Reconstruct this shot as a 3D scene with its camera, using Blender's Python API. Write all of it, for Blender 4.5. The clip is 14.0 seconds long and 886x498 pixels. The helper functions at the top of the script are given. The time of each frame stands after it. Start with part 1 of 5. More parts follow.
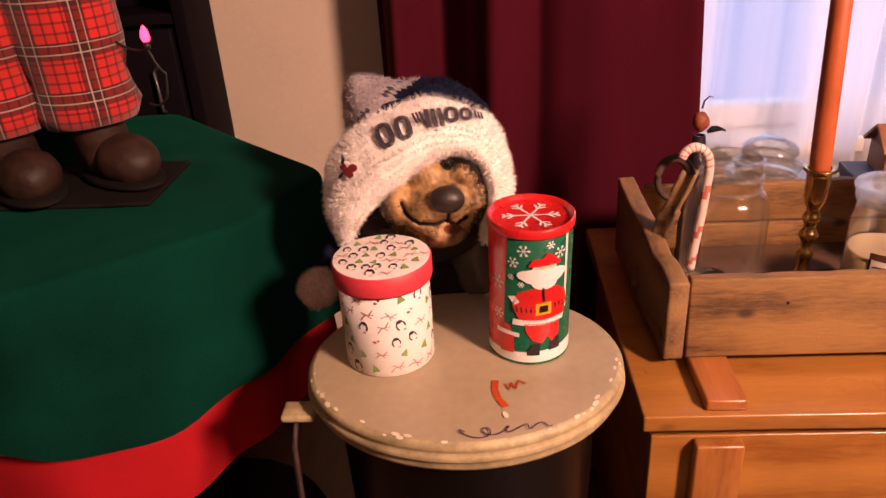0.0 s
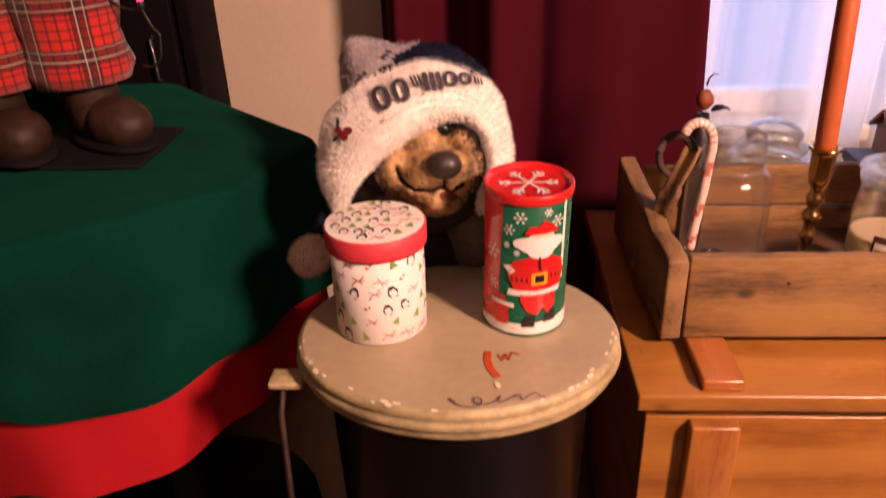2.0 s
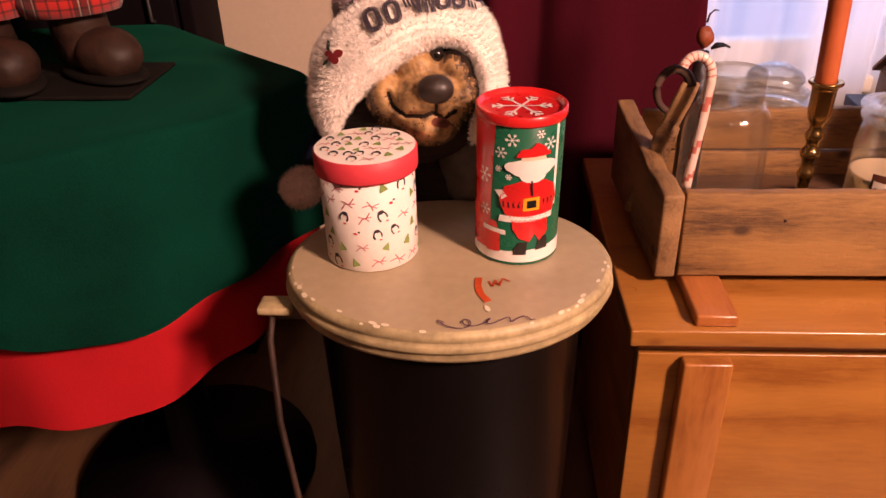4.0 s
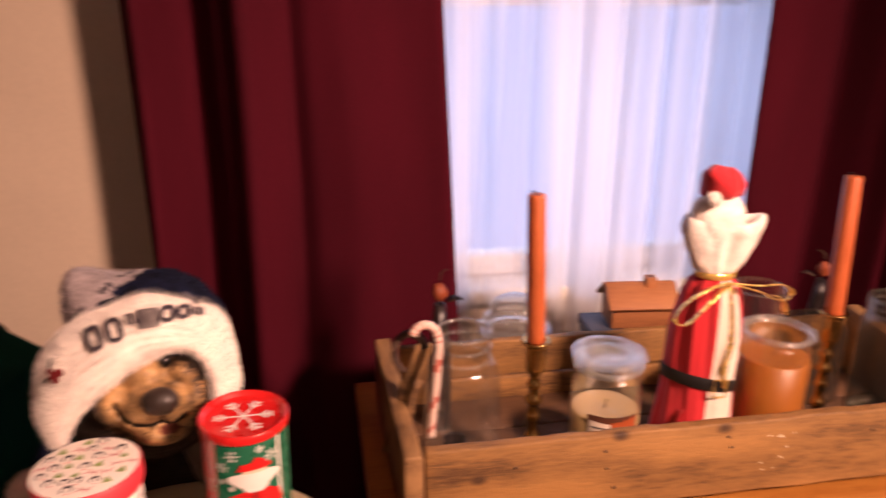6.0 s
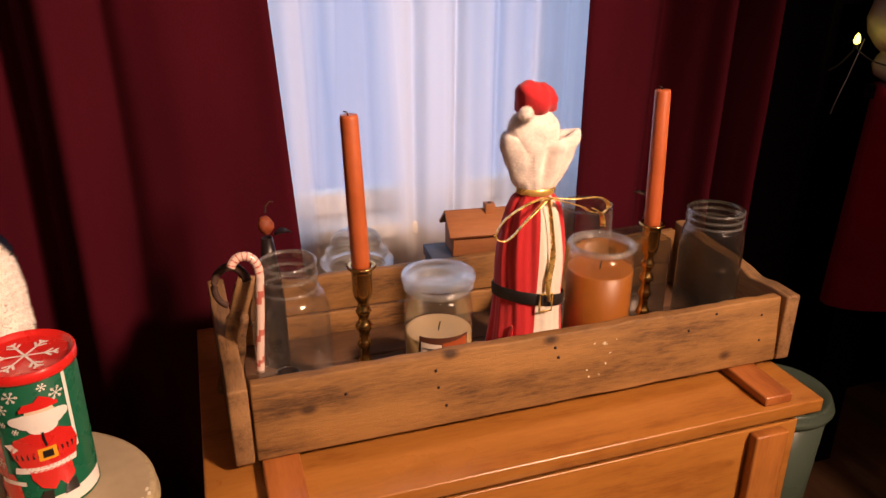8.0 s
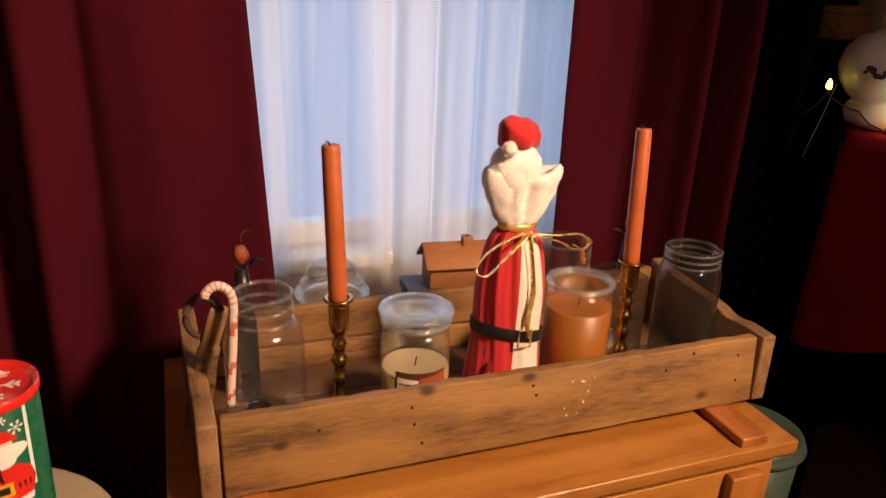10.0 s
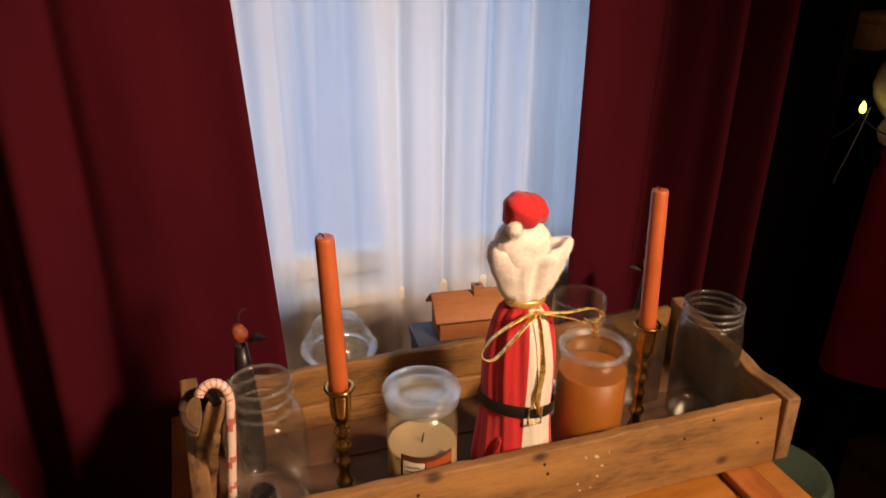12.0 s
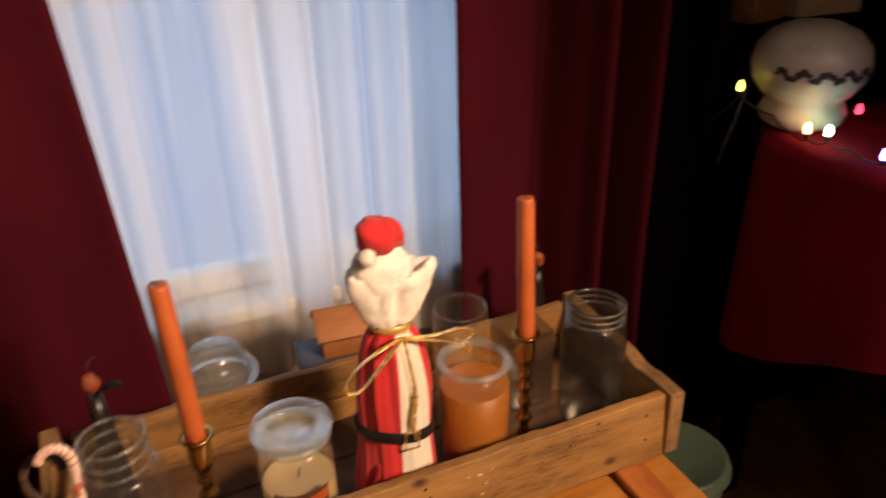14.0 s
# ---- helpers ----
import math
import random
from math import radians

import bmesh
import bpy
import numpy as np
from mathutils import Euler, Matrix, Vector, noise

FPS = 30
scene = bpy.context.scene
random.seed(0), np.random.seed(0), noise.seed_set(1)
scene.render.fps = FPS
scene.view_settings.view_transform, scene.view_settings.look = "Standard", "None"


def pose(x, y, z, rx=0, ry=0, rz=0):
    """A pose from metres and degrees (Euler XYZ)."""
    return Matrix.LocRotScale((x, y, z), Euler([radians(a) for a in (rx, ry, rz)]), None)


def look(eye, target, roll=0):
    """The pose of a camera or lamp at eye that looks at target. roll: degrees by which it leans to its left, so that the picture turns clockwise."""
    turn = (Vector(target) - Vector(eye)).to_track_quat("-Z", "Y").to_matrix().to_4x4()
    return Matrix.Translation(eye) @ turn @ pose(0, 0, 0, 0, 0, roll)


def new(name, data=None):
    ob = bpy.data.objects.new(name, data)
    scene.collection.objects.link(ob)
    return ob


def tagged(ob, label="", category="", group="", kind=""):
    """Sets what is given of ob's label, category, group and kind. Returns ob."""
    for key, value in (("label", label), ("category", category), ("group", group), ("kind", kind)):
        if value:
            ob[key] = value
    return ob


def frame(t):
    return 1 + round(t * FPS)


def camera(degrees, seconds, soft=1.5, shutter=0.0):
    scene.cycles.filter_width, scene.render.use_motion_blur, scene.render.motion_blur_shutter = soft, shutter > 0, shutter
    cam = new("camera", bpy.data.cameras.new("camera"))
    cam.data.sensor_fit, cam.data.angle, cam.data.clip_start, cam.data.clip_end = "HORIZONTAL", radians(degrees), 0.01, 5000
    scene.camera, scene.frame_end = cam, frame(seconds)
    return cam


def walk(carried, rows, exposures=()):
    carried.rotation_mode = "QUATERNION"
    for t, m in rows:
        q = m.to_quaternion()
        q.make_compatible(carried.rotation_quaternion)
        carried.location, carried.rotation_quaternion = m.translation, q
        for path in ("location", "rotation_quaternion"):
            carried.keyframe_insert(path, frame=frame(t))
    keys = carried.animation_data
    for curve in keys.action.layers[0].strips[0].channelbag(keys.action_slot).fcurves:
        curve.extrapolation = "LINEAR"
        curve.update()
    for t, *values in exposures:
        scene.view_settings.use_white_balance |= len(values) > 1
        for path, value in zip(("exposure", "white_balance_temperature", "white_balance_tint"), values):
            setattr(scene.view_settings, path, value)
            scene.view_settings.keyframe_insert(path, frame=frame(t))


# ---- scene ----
cam = camera(61.5, 14.0, shutter=0.5)
PATH = [
    (0, (0.037, 0.049, 1.044), (-0.081, 1.827, 0.135), -3.6),
    (0.5, (0.042, 0.05, 1.032), (-0.078, 1.839, 0.145), -3.0),
    (1, (0.043, 0.048, 1.028), (-0.086, 1.848, 0.165), -2.1),
    (1.5, (0.048, 0.048, 1.023), (-0.097, 1.839, 0.145), -2.2),
    (2, (0.039, 0.053, 1.013), (-0.075, 1.823, 0.089), -2.1),
    (2.2, (0.042, 0.05, 0.999), (-0.072, 1.791, 0.021), -2.1),
    (4.3, (0.051, 0.039, 0.968), (-0.068, 1.776, -0.016), -1.7),
    (4.5, (0.053, 0.041, 0.982), (-0.08, 1.802, 0.044), -2.1),
    (5, (0.056, 0.04, 0.996), (-0.048, 1.849, 0.149), -1.9),
    (5.5, (0.081, 0.045, 1.063), (0.094, 1.901, 0.319), -0.7),
    (6, (0.163, 0.053, 1.138), (0.482, 1.91, 0.467), 0.2),
    (6.5, (0.216, 0.044, 1.119), (0.765, 1.823, 0.389), 1.1),
    (7, (0.243, 0.035, 1.113), (0.844, 1.796, 0.381), 0.9),
    (7.5, (0.252, 0.029, 1.101), (0.833, 1.782, 0.333), 0.0),
    (7.7, (0.255, 0.029, 1.096), (0.828, 1.781, 0.319), -0.1),
    (9.8, (0.253, 0.038, 1.089), (0.912, 1.789, 0.382), 2.3),
    (10, (0.247, 0.048, 1.094), (0.91, 1.799, 0.393), 2.3),
    (10.5, (0.242, 0.089, 1.131), (0.958, 1.816, 0.417), 2.1),
    (11, (0.24, 0.098, 1.169), (0.939, 1.816, 0.42), 2.1),
    (11.5, (0.273, 0.113, 1.193), (0.865, 1.861, 0.423), 1.0),
    (12, (0.304, 0.134, 1.221), (0.888, 1.864, 0.407), 0.4),
    (12.5, (0.324, 0.135, 1.24), (0.912, 1.787, 0.277), -1.2),
    (13, (0.34, 0.135, 1.262), (0.917, 1.817, 0.345), -0.6),
    (13.5, (0.376, 0.151, 1.254), (0.922, 1.832, 0.317), -0.1),
    (14, (0.426, 0.162, 1.265), (1.132, 1.802, 0.365), -1.8),
]
walk(cam, [(t, look(eye, target, roll)) for t, eye, target, roll in PATH], [(0, 0.0, 6400, 20), (5.2, 0.0, 6400, 20), (5.9, 0.1, 6400, 18), (6.5, -0.25, 6400, 14), (10, -0.32, 6300, -8), (11.3, -0.32, 6300, -10), (12.3, -0.46, 6300, -11), (13.3, -0.44, 6300, -12), (14, -0.42, 6300, -13)])

# ---- world and lamps ----
world = bpy.data.worlds.new("dusk")
scene.world = world
world.use_nodes = True
wn = world.node_tree.nodes
sky = wn.new("ShaderNodeTexSky")
sky.sky_type, sky.sun_disc, sky.sun_elevation, sky.sun_rotation = "NISHITA", False, radians(4), radians(200)
world.node_tree.links.new(sky.outputs[0], wn["Background"].inputs[0])
wn["Background"].inputs[1].default_value = 0.10


def lamp(name, kind, m, energy, colour, size):
    data = bpy.data.lights.new(name, kind)
    data.energy, data.color = energy, colour
    if kind == "AREA":
        data.shape, data.size, data.size_y = "RECTANGLE", *size
    else:
        data.shadow_soft_size = size
    ob = new(name, data)
    ob.matrix_world = m
    return ob


key = lamp("room_lamp", "SPOT", look((1.42, -0.68, 1.90), (0.30, 0.85, 0.55)), 440, (1.0, 0.60, 0.43), 0.15)
key.data.spot_size, key.data.spot_blend = radians(70), 0.95
# unseen weak fill, added to lift the shadows all over
lamp("fill_lamp", "POINT", pose(0.2, -1.3, 2.2), 15, (1.0, 0.585, 0.425), 0.10)
lamp("window_daylight", "AREA", look((0.70, 1.66, 1.25), (0.70, 0.4, 0.9)), 7, (0.62, 0.72, 1.0), (0.85, 1.3))


# ---- materials ----
def nodes_of(name):
    m = bpy.data.materials.new(name)
    m.use_nodes = True
    return m, m.node_tree.nodes, m.node_tree.links, m.node_tree.nodes["Principled BSDF"]


def mat(name, colour, rough=0.6, metal=0.0, vary=0.18, scale=30.0, stretch=(1, 1, 1), bump=0.0, fine=220.0, dark=None, sheen=0.0, sheen_tint=None, emit=0.0, per_object=0.0, coat=0.0, spec=0.5):
    """Base colour with a broad stain and a fine grain, both in object space, and fine relief."""
    m, n, l, b = nodes_of(name)
    tc = n.new("ShaderNodeTexCoord")
    mp = n.new("ShaderNodeMapping")
    mp.inputs["Scale"].default_value = stretch
    l.new(tc.outputs["Object"], mp.inputs[0])
    big, small = n.new("ShaderNodeTexNoise"), n.new("ShaderNodeTexNoise")
    big.inputs["Scale"].default_value, big.inputs["Detail"].default_value = scale, 5
    small.inputs["Scale"].default_value, small.inputs["Detail"].default_value = fine, 3
    for t in (big, small):
        l.new(mp.outputs[0], t.inputs["Vector"])
    mixer = n.new("ShaderNodeMath")
    mixer.operation = "MULTIPLY_ADD"
    l.new(small.outputs[0], mixer.inputs[0])
    mixer.inputs[1].default_value = 0.45
    l.new(big.outputs[0], mixer.inputs[2])
    ramp = n.new("ShaderNodeValToRGB")
    low = dark or [c * (1 - vary * 1.6) for c in colour]
    high = [min(1, c * (1 + vary)) for c in colour]
    ramp.color_ramp.elements[0].position, ramp.color_ramp.elements[1].position = 0.45, 0.98
    ramp.color_ramp.elements[0].color, ramp.color_ramp.elements[1].color = (*low, 1), (*high, 1)
    l.new(mixer.outputs[0], ramp.inputs[0])
    out = ramp.outputs[0]
    if per_object:
        info, hsv = n.new("ShaderNodeObjectInfo"), n.new("ShaderNodeHueSaturation")
        rng = n.new("ShaderNodeMapRange")
        rng.inputs[3].default_value, rng.inputs[4].default_value = 1 - per_object, 1 + per_object
        l.new(info.outputs["Random"], rng.inputs[0])
        l.new(rng.outputs[0], hsv.inputs["Value"])
        l.new(out, hsv.inputs["Color"])
        out = hsv.outputs[0]
    l.new(out, b.inputs["Base Color"])
    rr = n.new("ShaderNodeMapRange")
    rr.inputs[3].default_value, rr.inputs[4].default_value = max(0.02, rough - 0.1), min(1, rough + 0.1)
    l.new(big.outputs[0], rr.inputs[0])
    l.new(rr.outputs[0], b.inputs["Roughness"])
    b.inputs["Metallic"].default_value = metal
    b.inputs["Sheen Weight"].default_value = sheen
    b.inputs["Specular IOR Level"].default_value = spec
    if sheen_tint:
        b.inputs["Sheen Tint"].default_value = (*sheen_tint, 1)
    b.inputs["Coat Weight"].default_value = coat
    if emit:
        b.inputs["Emission Color"].default_value, b.inputs["Emission Strength"].default_value = (*colour, 1), emit
    if bump:
        bp = n.new("ShaderNodeBump")
        bp.inputs["Strength"].default_value, bp.inputs["Distance"].default_value = bump, 0.002
        l.new(mixer.outputs[0], bp.inputs["Height"])
        l.new(bp.outputs[0], b.inputs["Normal"])
    return m


def wood(name, light, dark, along="X", rough=0.5, rings=26.0, knots=True, bump=0.25, per_object=0.12, coat=0.0):
    """Boards: grain drawn out along one axis, with darker streaks, knots and worn places."""
    m, n, l, b = nodes_of(name)
    tc, info = n.new("ShaderNodeTexCoord"), n.new("ShaderNodeObjectInfo")
    add = n.new("ShaderNodeVectorMath")
    add.operation = "MULTIPLY_ADD"
    l.new(info.outputs["Random"], add.inputs[0])
    add.inputs[1].default_value = (7, 5, 3)
    l.new(tc.outputs["Object"], add.inputs[2])
    mp = n.new("ShaderNodeMapping")
    mp.inputs["Scale"].default_value = {"X": (1.3, 9, 9), "Y": (9, 1.3, 9), "Z": (9, 9, 1.3)}[along]
    l.new(add.outputs[0], mp.inputs[0])
    grain, streak, stain = (n.new("ShaderNodeTexNoise") for _ in range(3))
    grain.inputs["Scale"].default_value, grain.inputs["Detail"].default_value, grain.inputs["Roughness"].default_value = rings, 8, 0.65
    grain.inputs["Distortion"].default_value = 0.4
    streak.inputs["Scale"].default_value, streak.inputs["Detail"].default_value = 2.6, 4
    stain.inputs["Scale"].default_value, stain.inputs["Detail"].default_value = 9, 6
    l.new(mp.outputs[0], grain.inputs["Vector"])
    l.new(mp.outputs[0], streak.inputs["Vector"])
    l.new(add.outputs[0], stain.inputs["Vector"])
    s1 = n.new("ShaderNodeMath"); s1.operation = "MULTIPLY_ADD"
    l.new(grain.outputs[0], s1.inputs[0]); s1.inputs[1].default_value = 0.55
    l.new(streak.outputs[0], s1.inputs[2])
    s2 = n.new("ShaderNodeMath"); s2.operation = "MULTIPLY_ADD"
    l.new(stain.outputs[0], s2.inputs[0]); s2.inputs[1].default_value = 0.5
    l.new(s1.outputs[0], s2.inputs[2])
    ramp = n.new("ShaderNodeValToRGB")
    e = ramp.color_ramp.elements
    e[0].position, e[0].color = 0.44, (*dark, 1)
    e[1].position, e[1].color = 0.68, (*light, 1)
    mid = e.new(0.54)
    mid.color = (*[0.45 * a + 0.55 * c for a, c in zip(dark, light)], 1)
    s3 = n.new("ShaderNodeMath"); s3.operation = "MULTIPLY"; s3.inputs[1].default_value = 0.56
    l.new(s2.outputs[0], s3.inputs[0])
    l.new(s3.outputs[0], ramp.inputs[0])
    out = ramp.outputs[0]
    if knots:
        vor = n.new("ShaderNodeTexVoronoi")
        vor.inputs["Scale"].default_value = 1.0
        kmp = n.new("ShaderNodeMapping")
        kmp.inputs["Scale"].default_value = {"X": (9, 14, 14), "Y": (14, 9, 14), "Z": (14, 14, 9)}[along]
        l.new(add.outputs[0], kmp.inputs[0]); l.new(kmp.outputs[0], vor.inputs["Vector"])
        kr = n.new("ShaderNodeValToRGB")
        kr.color_ramp.elements[0].position, kr.color_ramp.elements[0].color = 0.05, (1, 1, 1, 1)
        kr.color_ramp.elements[1].position, kr.color_ramp.elements[1].color = 0.13, (0, 0, 0, 1)
        l.new(vor.outputs["Distance"], kr.inputs[0])
        km = n.new("ShaderNodeMix"); km.data_type = "RGBA"
        l.new(kr.outputs[0], km.inputs["Factor"]); l.new(out, km.inputs["A"])
        km.inputs["B"].default_value = (*[c * 0.85 for c in dark], 1)
        out = km.outputs["Result"]
    hsv, rng = n.new("ShaderNodeHueSaturation"), n.new("ShaderNodeMapRange")
    rng.inputs[3].default_value, rng.inputs[4].default_value = 1 - per_object, 1 + per_object
    l.new(info.outputs["Random"], rng.inputs[0]); l.new(rng.outputs[0], hsv.inputs["Value"]); l.new(out, hsv.inputs["Color"])
    l.new(hsv.outputs[0], b.inputs["Base Color"])
    rr = n.new("ShaderNodeMapRange")
    rr.inputs[3].default_value, rr.inputs[4].default_value = rough + 0.12, max(0.05, rough - 0.12)
    l.new(stain.outputs[0], rr.inputs[0]); l.new(rr.outputs[0], b.inputs["Roughness"])
    b.inputs["Coat Weight"].default_value = coat
    b.inputs["Coat Roughness"].default_value = 0.25
    bp = n.new("ShaderNodeBump")
    bp.inputs["Strength"].default_value, bp.inputs["Distance"].default_value = bump, 0.002
    l.new(s1.outputs[0], bp.inputs["Height"]); l.new(bp.outputs[0], b.inputs["Normal"])
    return m


def glass_mat(name, tint, gloss=0.9, rough=0.02, ior=1.45, most=0.6, lit_haze=0.0):
    """Thin clear glass: what lies behind shows through, reflections by Fresnel; a pale diffuse share mimics caught
    light.
    """
    m, n, l, b = nodes_of(name)
    n.remove(b)
    clear, shine, fres, mix = n.new("ShaderNodeBsdfTransparent"), n.new("ShaderNodeBsdfGlossy"), n.new("ShaderNodeFresnel"), n.new("ShaderNodeMixShader")
    clear.inputs[0].default_value = (*tint, 1)
    shine.inputs["Color"].default_value, shine.inputs["Roughness"].default_value = (gloss, gloss, gloss, 1), rough
    fres.inputs[0].default_value = ior
    nz, bp = n.new("ShaderNodeTexNoise"), n.new("ShaderNodeBump")
    nz.inputs["Scale"].default_value = 25
    bp.inputs["Strength"].default_value, bp.inputs["Distance"].default_value = 0.15, 0.003
    l.new(nz.outputs[0], bp.inputs["Height"])
    l.new(bp.outputs[0], shine.inputs["Normal"]); l.new(bp.outputs[0], fres.inputs["Normal"])
    cut = n.new("ShaderNodeMath"); cut.operation = "MINIMUM"; cut.inputs[1].default_value = most
    l.new(fres.outputs[0], cut.inputs[0]); l.new(cut.outputs[0], mix.inputs[0]); l.new(clear.outputs[0], mix.inputs[1]); l.new(shine.outputs[0], mix.inputs[2])
    # pale diffuse share in place of room light reflected by the glass
    lit_film, haze = n.new("ShaderNodeBsdfDiffuse"), n.new("ShaderNodeMixShader")
    lit_film.inputs[0].default_value, haze.inputs[0].default_value = (0.75, 0.74, 0.70, 1), lit_haze
    l.new(mix.outputs[0], haze.inputs[1]); l.new(lit_film.outputs[0], haze.inputs[2])
    l.new(haze.outputs[0], n["Material Output"].inputs[0])
    return m


def glow_mat(name, colour, strength):
    m, n, l, b = nodes_of(name)
    b.inputs["Base Color"].default_value = (*colour, 1)
    b.inputs["Emission Color"].default_value, b.inputs["Emission Strength"].default_value = (*colour, 1), strength
    return m


def sheer_mat():
    m, n, l, b = nodes_of("sheer_voile")
    n.remove(b)
    clear, diff, tran, m1, m2 = n.new("ShaderNodeBsdfTransparent"), n.new("ShaderNodeBsdfDiffuse"), n.new("ShaderNodeBsdfTranslucent"), n.new("ShaderNodeMixShader"), n.new("ShaderNodeMixShader")
    diff.inputs[0].default_value = (0.86, 0.85, 0.86, 1)
    tran.inputs[0].default_value = (0.86, 0.85, 0.88, 1)
    m1.inputs[0].default_value = 0.55
    l.new(diff.outputs[0], m1.inputs[1]); l.new(tran.outputs[0], m1.inputs[2])
    tc, nz, rng = n.new("ShaderNodeTexCoord"), n.new("ShaderNodeTexNoise"), n.new("ShaderNodeMapRange")
    mp = n.new("ShaderNodeMapping"); mp.inputs["Scale"].default_value = (1, 0.2, 0.035)
    l.new(tc.outputs["Object"], mp.inputs[0]); l.new(mp.outputs[0], nz.inputs["Vector"])
    nz.inputs["Scale"].default_value, nz.inputs["Detail"].default_value = 13, 1.0
    rng.inputs[1].default_value, rng.inputs[2].default_value = 0.40, 0.60
    rng.inputs[3].default_value, rng.inputs[4].default_value = 0.34, 0.90
    l.new(nz.outputs[0], rng.inputs[0])
    sep, dense = n.new("ShaderNodeSeparateXYZ"), rng.outputs[0]
    l.new(tc.outputs["Object"], sep.inputs[0])
    for x0, x1, amount in ((0.925, 0.955, 0.86), (0.455, 0.435, 0.75), (0.700, 0.706, 0.25)):
        hem, top = n.new("ShaderNodeMapRange"), n.new("ShaderNodeMath")
        hem.inputs[1].default_value, hem.inputs[2].default_value, hem.inputs[4].default_value = x0, x1, amount
        top.operation = "MAXIMUM"
        l.new(sep.outputs[0], hem.inputs[0]); l.new(hem.outputs[0], top.inputs[0]); l.new(dense, top.inputs[1])
        dense = top.outputs[0]
    l.new(dense, m2.inputs[0])
    l.new(clear.outputs[0], m2.inputs[1]); l.new(m1.outputs[0], m2.inputs[2])
    l.new(m2.outputs[0], n["Material Output"].inputs[0])
    return m


def plaid_mat():
    """Red tartan flannel: black bands both ways with thin pale and yellow threads."""
    m, n, l, b = nodes_of("red_tartan")
    tc, sep = n.new("ShaderNodeTexCoord"), n.new("ShaderNodeSeparateXYZ")
    mp = n.new("ShaderNodeMapping"); mp.inputs["Rotation"].default_value = (0, 0, -0.55)
    l.new(tc.outputs["Object"], mp.inputs[0]); l.new(mp.outputs[0], sep.inputs[0])

    def band(axis, period, offset, width):
        a, f, c = n.new("ShaderNodeMath"), n.new("ShaderNodeMath"), n.new("ShaderNodeMath")
        a.operation, f.operation, c.operation = "MULTIPLY_ADD", "FRACT", "LESS_THAN"
        l.new(sep.outputs[axis], a.inputs[0]); a.inputs[1].default_value = 1 / period; a.inputs[2].default_value = offset
        l.new(a.outputs[0], f.inputs[0]); l.new(f.outputs[0], c.inputs[0]); c.inputs[1].default_value = width
        return c.outputs[0]

    out = None
    prev = (0.55, 0.020, 0.012, 1)
    for axis, per, off, wid, colour, amount in ((2, .058, 0, .34, (.010, .004, .006), .72), (0, .058, .2, .34, (.010, .004, .006), .72), (2, .0116, .5, .22, (.02, .006, .006), .62), (0, .0116, .4, .22, (.02, .006, .006), .62), (2, .058, .90, .030, (.50, .42, .32), .62), (2, .058, .72, .024, (.50, .42, .32), .5), (0, .058, .10, .030, (.50, .42, .32), .62), (0, .058, .92, .024, (.50, .42, .32), .5)):
        mix, mul = n.new("ShaderNodeMix"), n.new("ShaderNodeMath")
        mix.data_type, mul.operation = "RGBA", "MULTIPLY"
        l.new(band(axis, per, off, wid), mul.inputs[0]); mul.inputs[1].default_value = amount
        l.new(mul.outputs[0], mix.inputs["Factor"])
        if out is None:
            mix.inputs["A"].default_value = prev
        else:
            l.new(out, mix.inputs["A"])
        mix.inputs["B"].default_value = (*colour, 1)
        out = mix.outputs["Result"]
    l.new(out, b.inputs["Base Color"])
    b.inputs["Roughness"].default_value = 0.95
    b.inputs["Sheen Weight"].default_value = 0.2
    nz, bp = n.new("ShaderNodeTexNoise"), n.new("ShaderNodeBump")
    nz.inputs["Scale"].default_value = 400
    bp.inputs["Strength"].default_value, bp.inputs["Distance"].default_value = 0.4, 0.001
    l.new(nz.outputs[0], bp.inputs["Height"]); l.new(bp.outputs[0], b.inputs["Normal"])
    return m


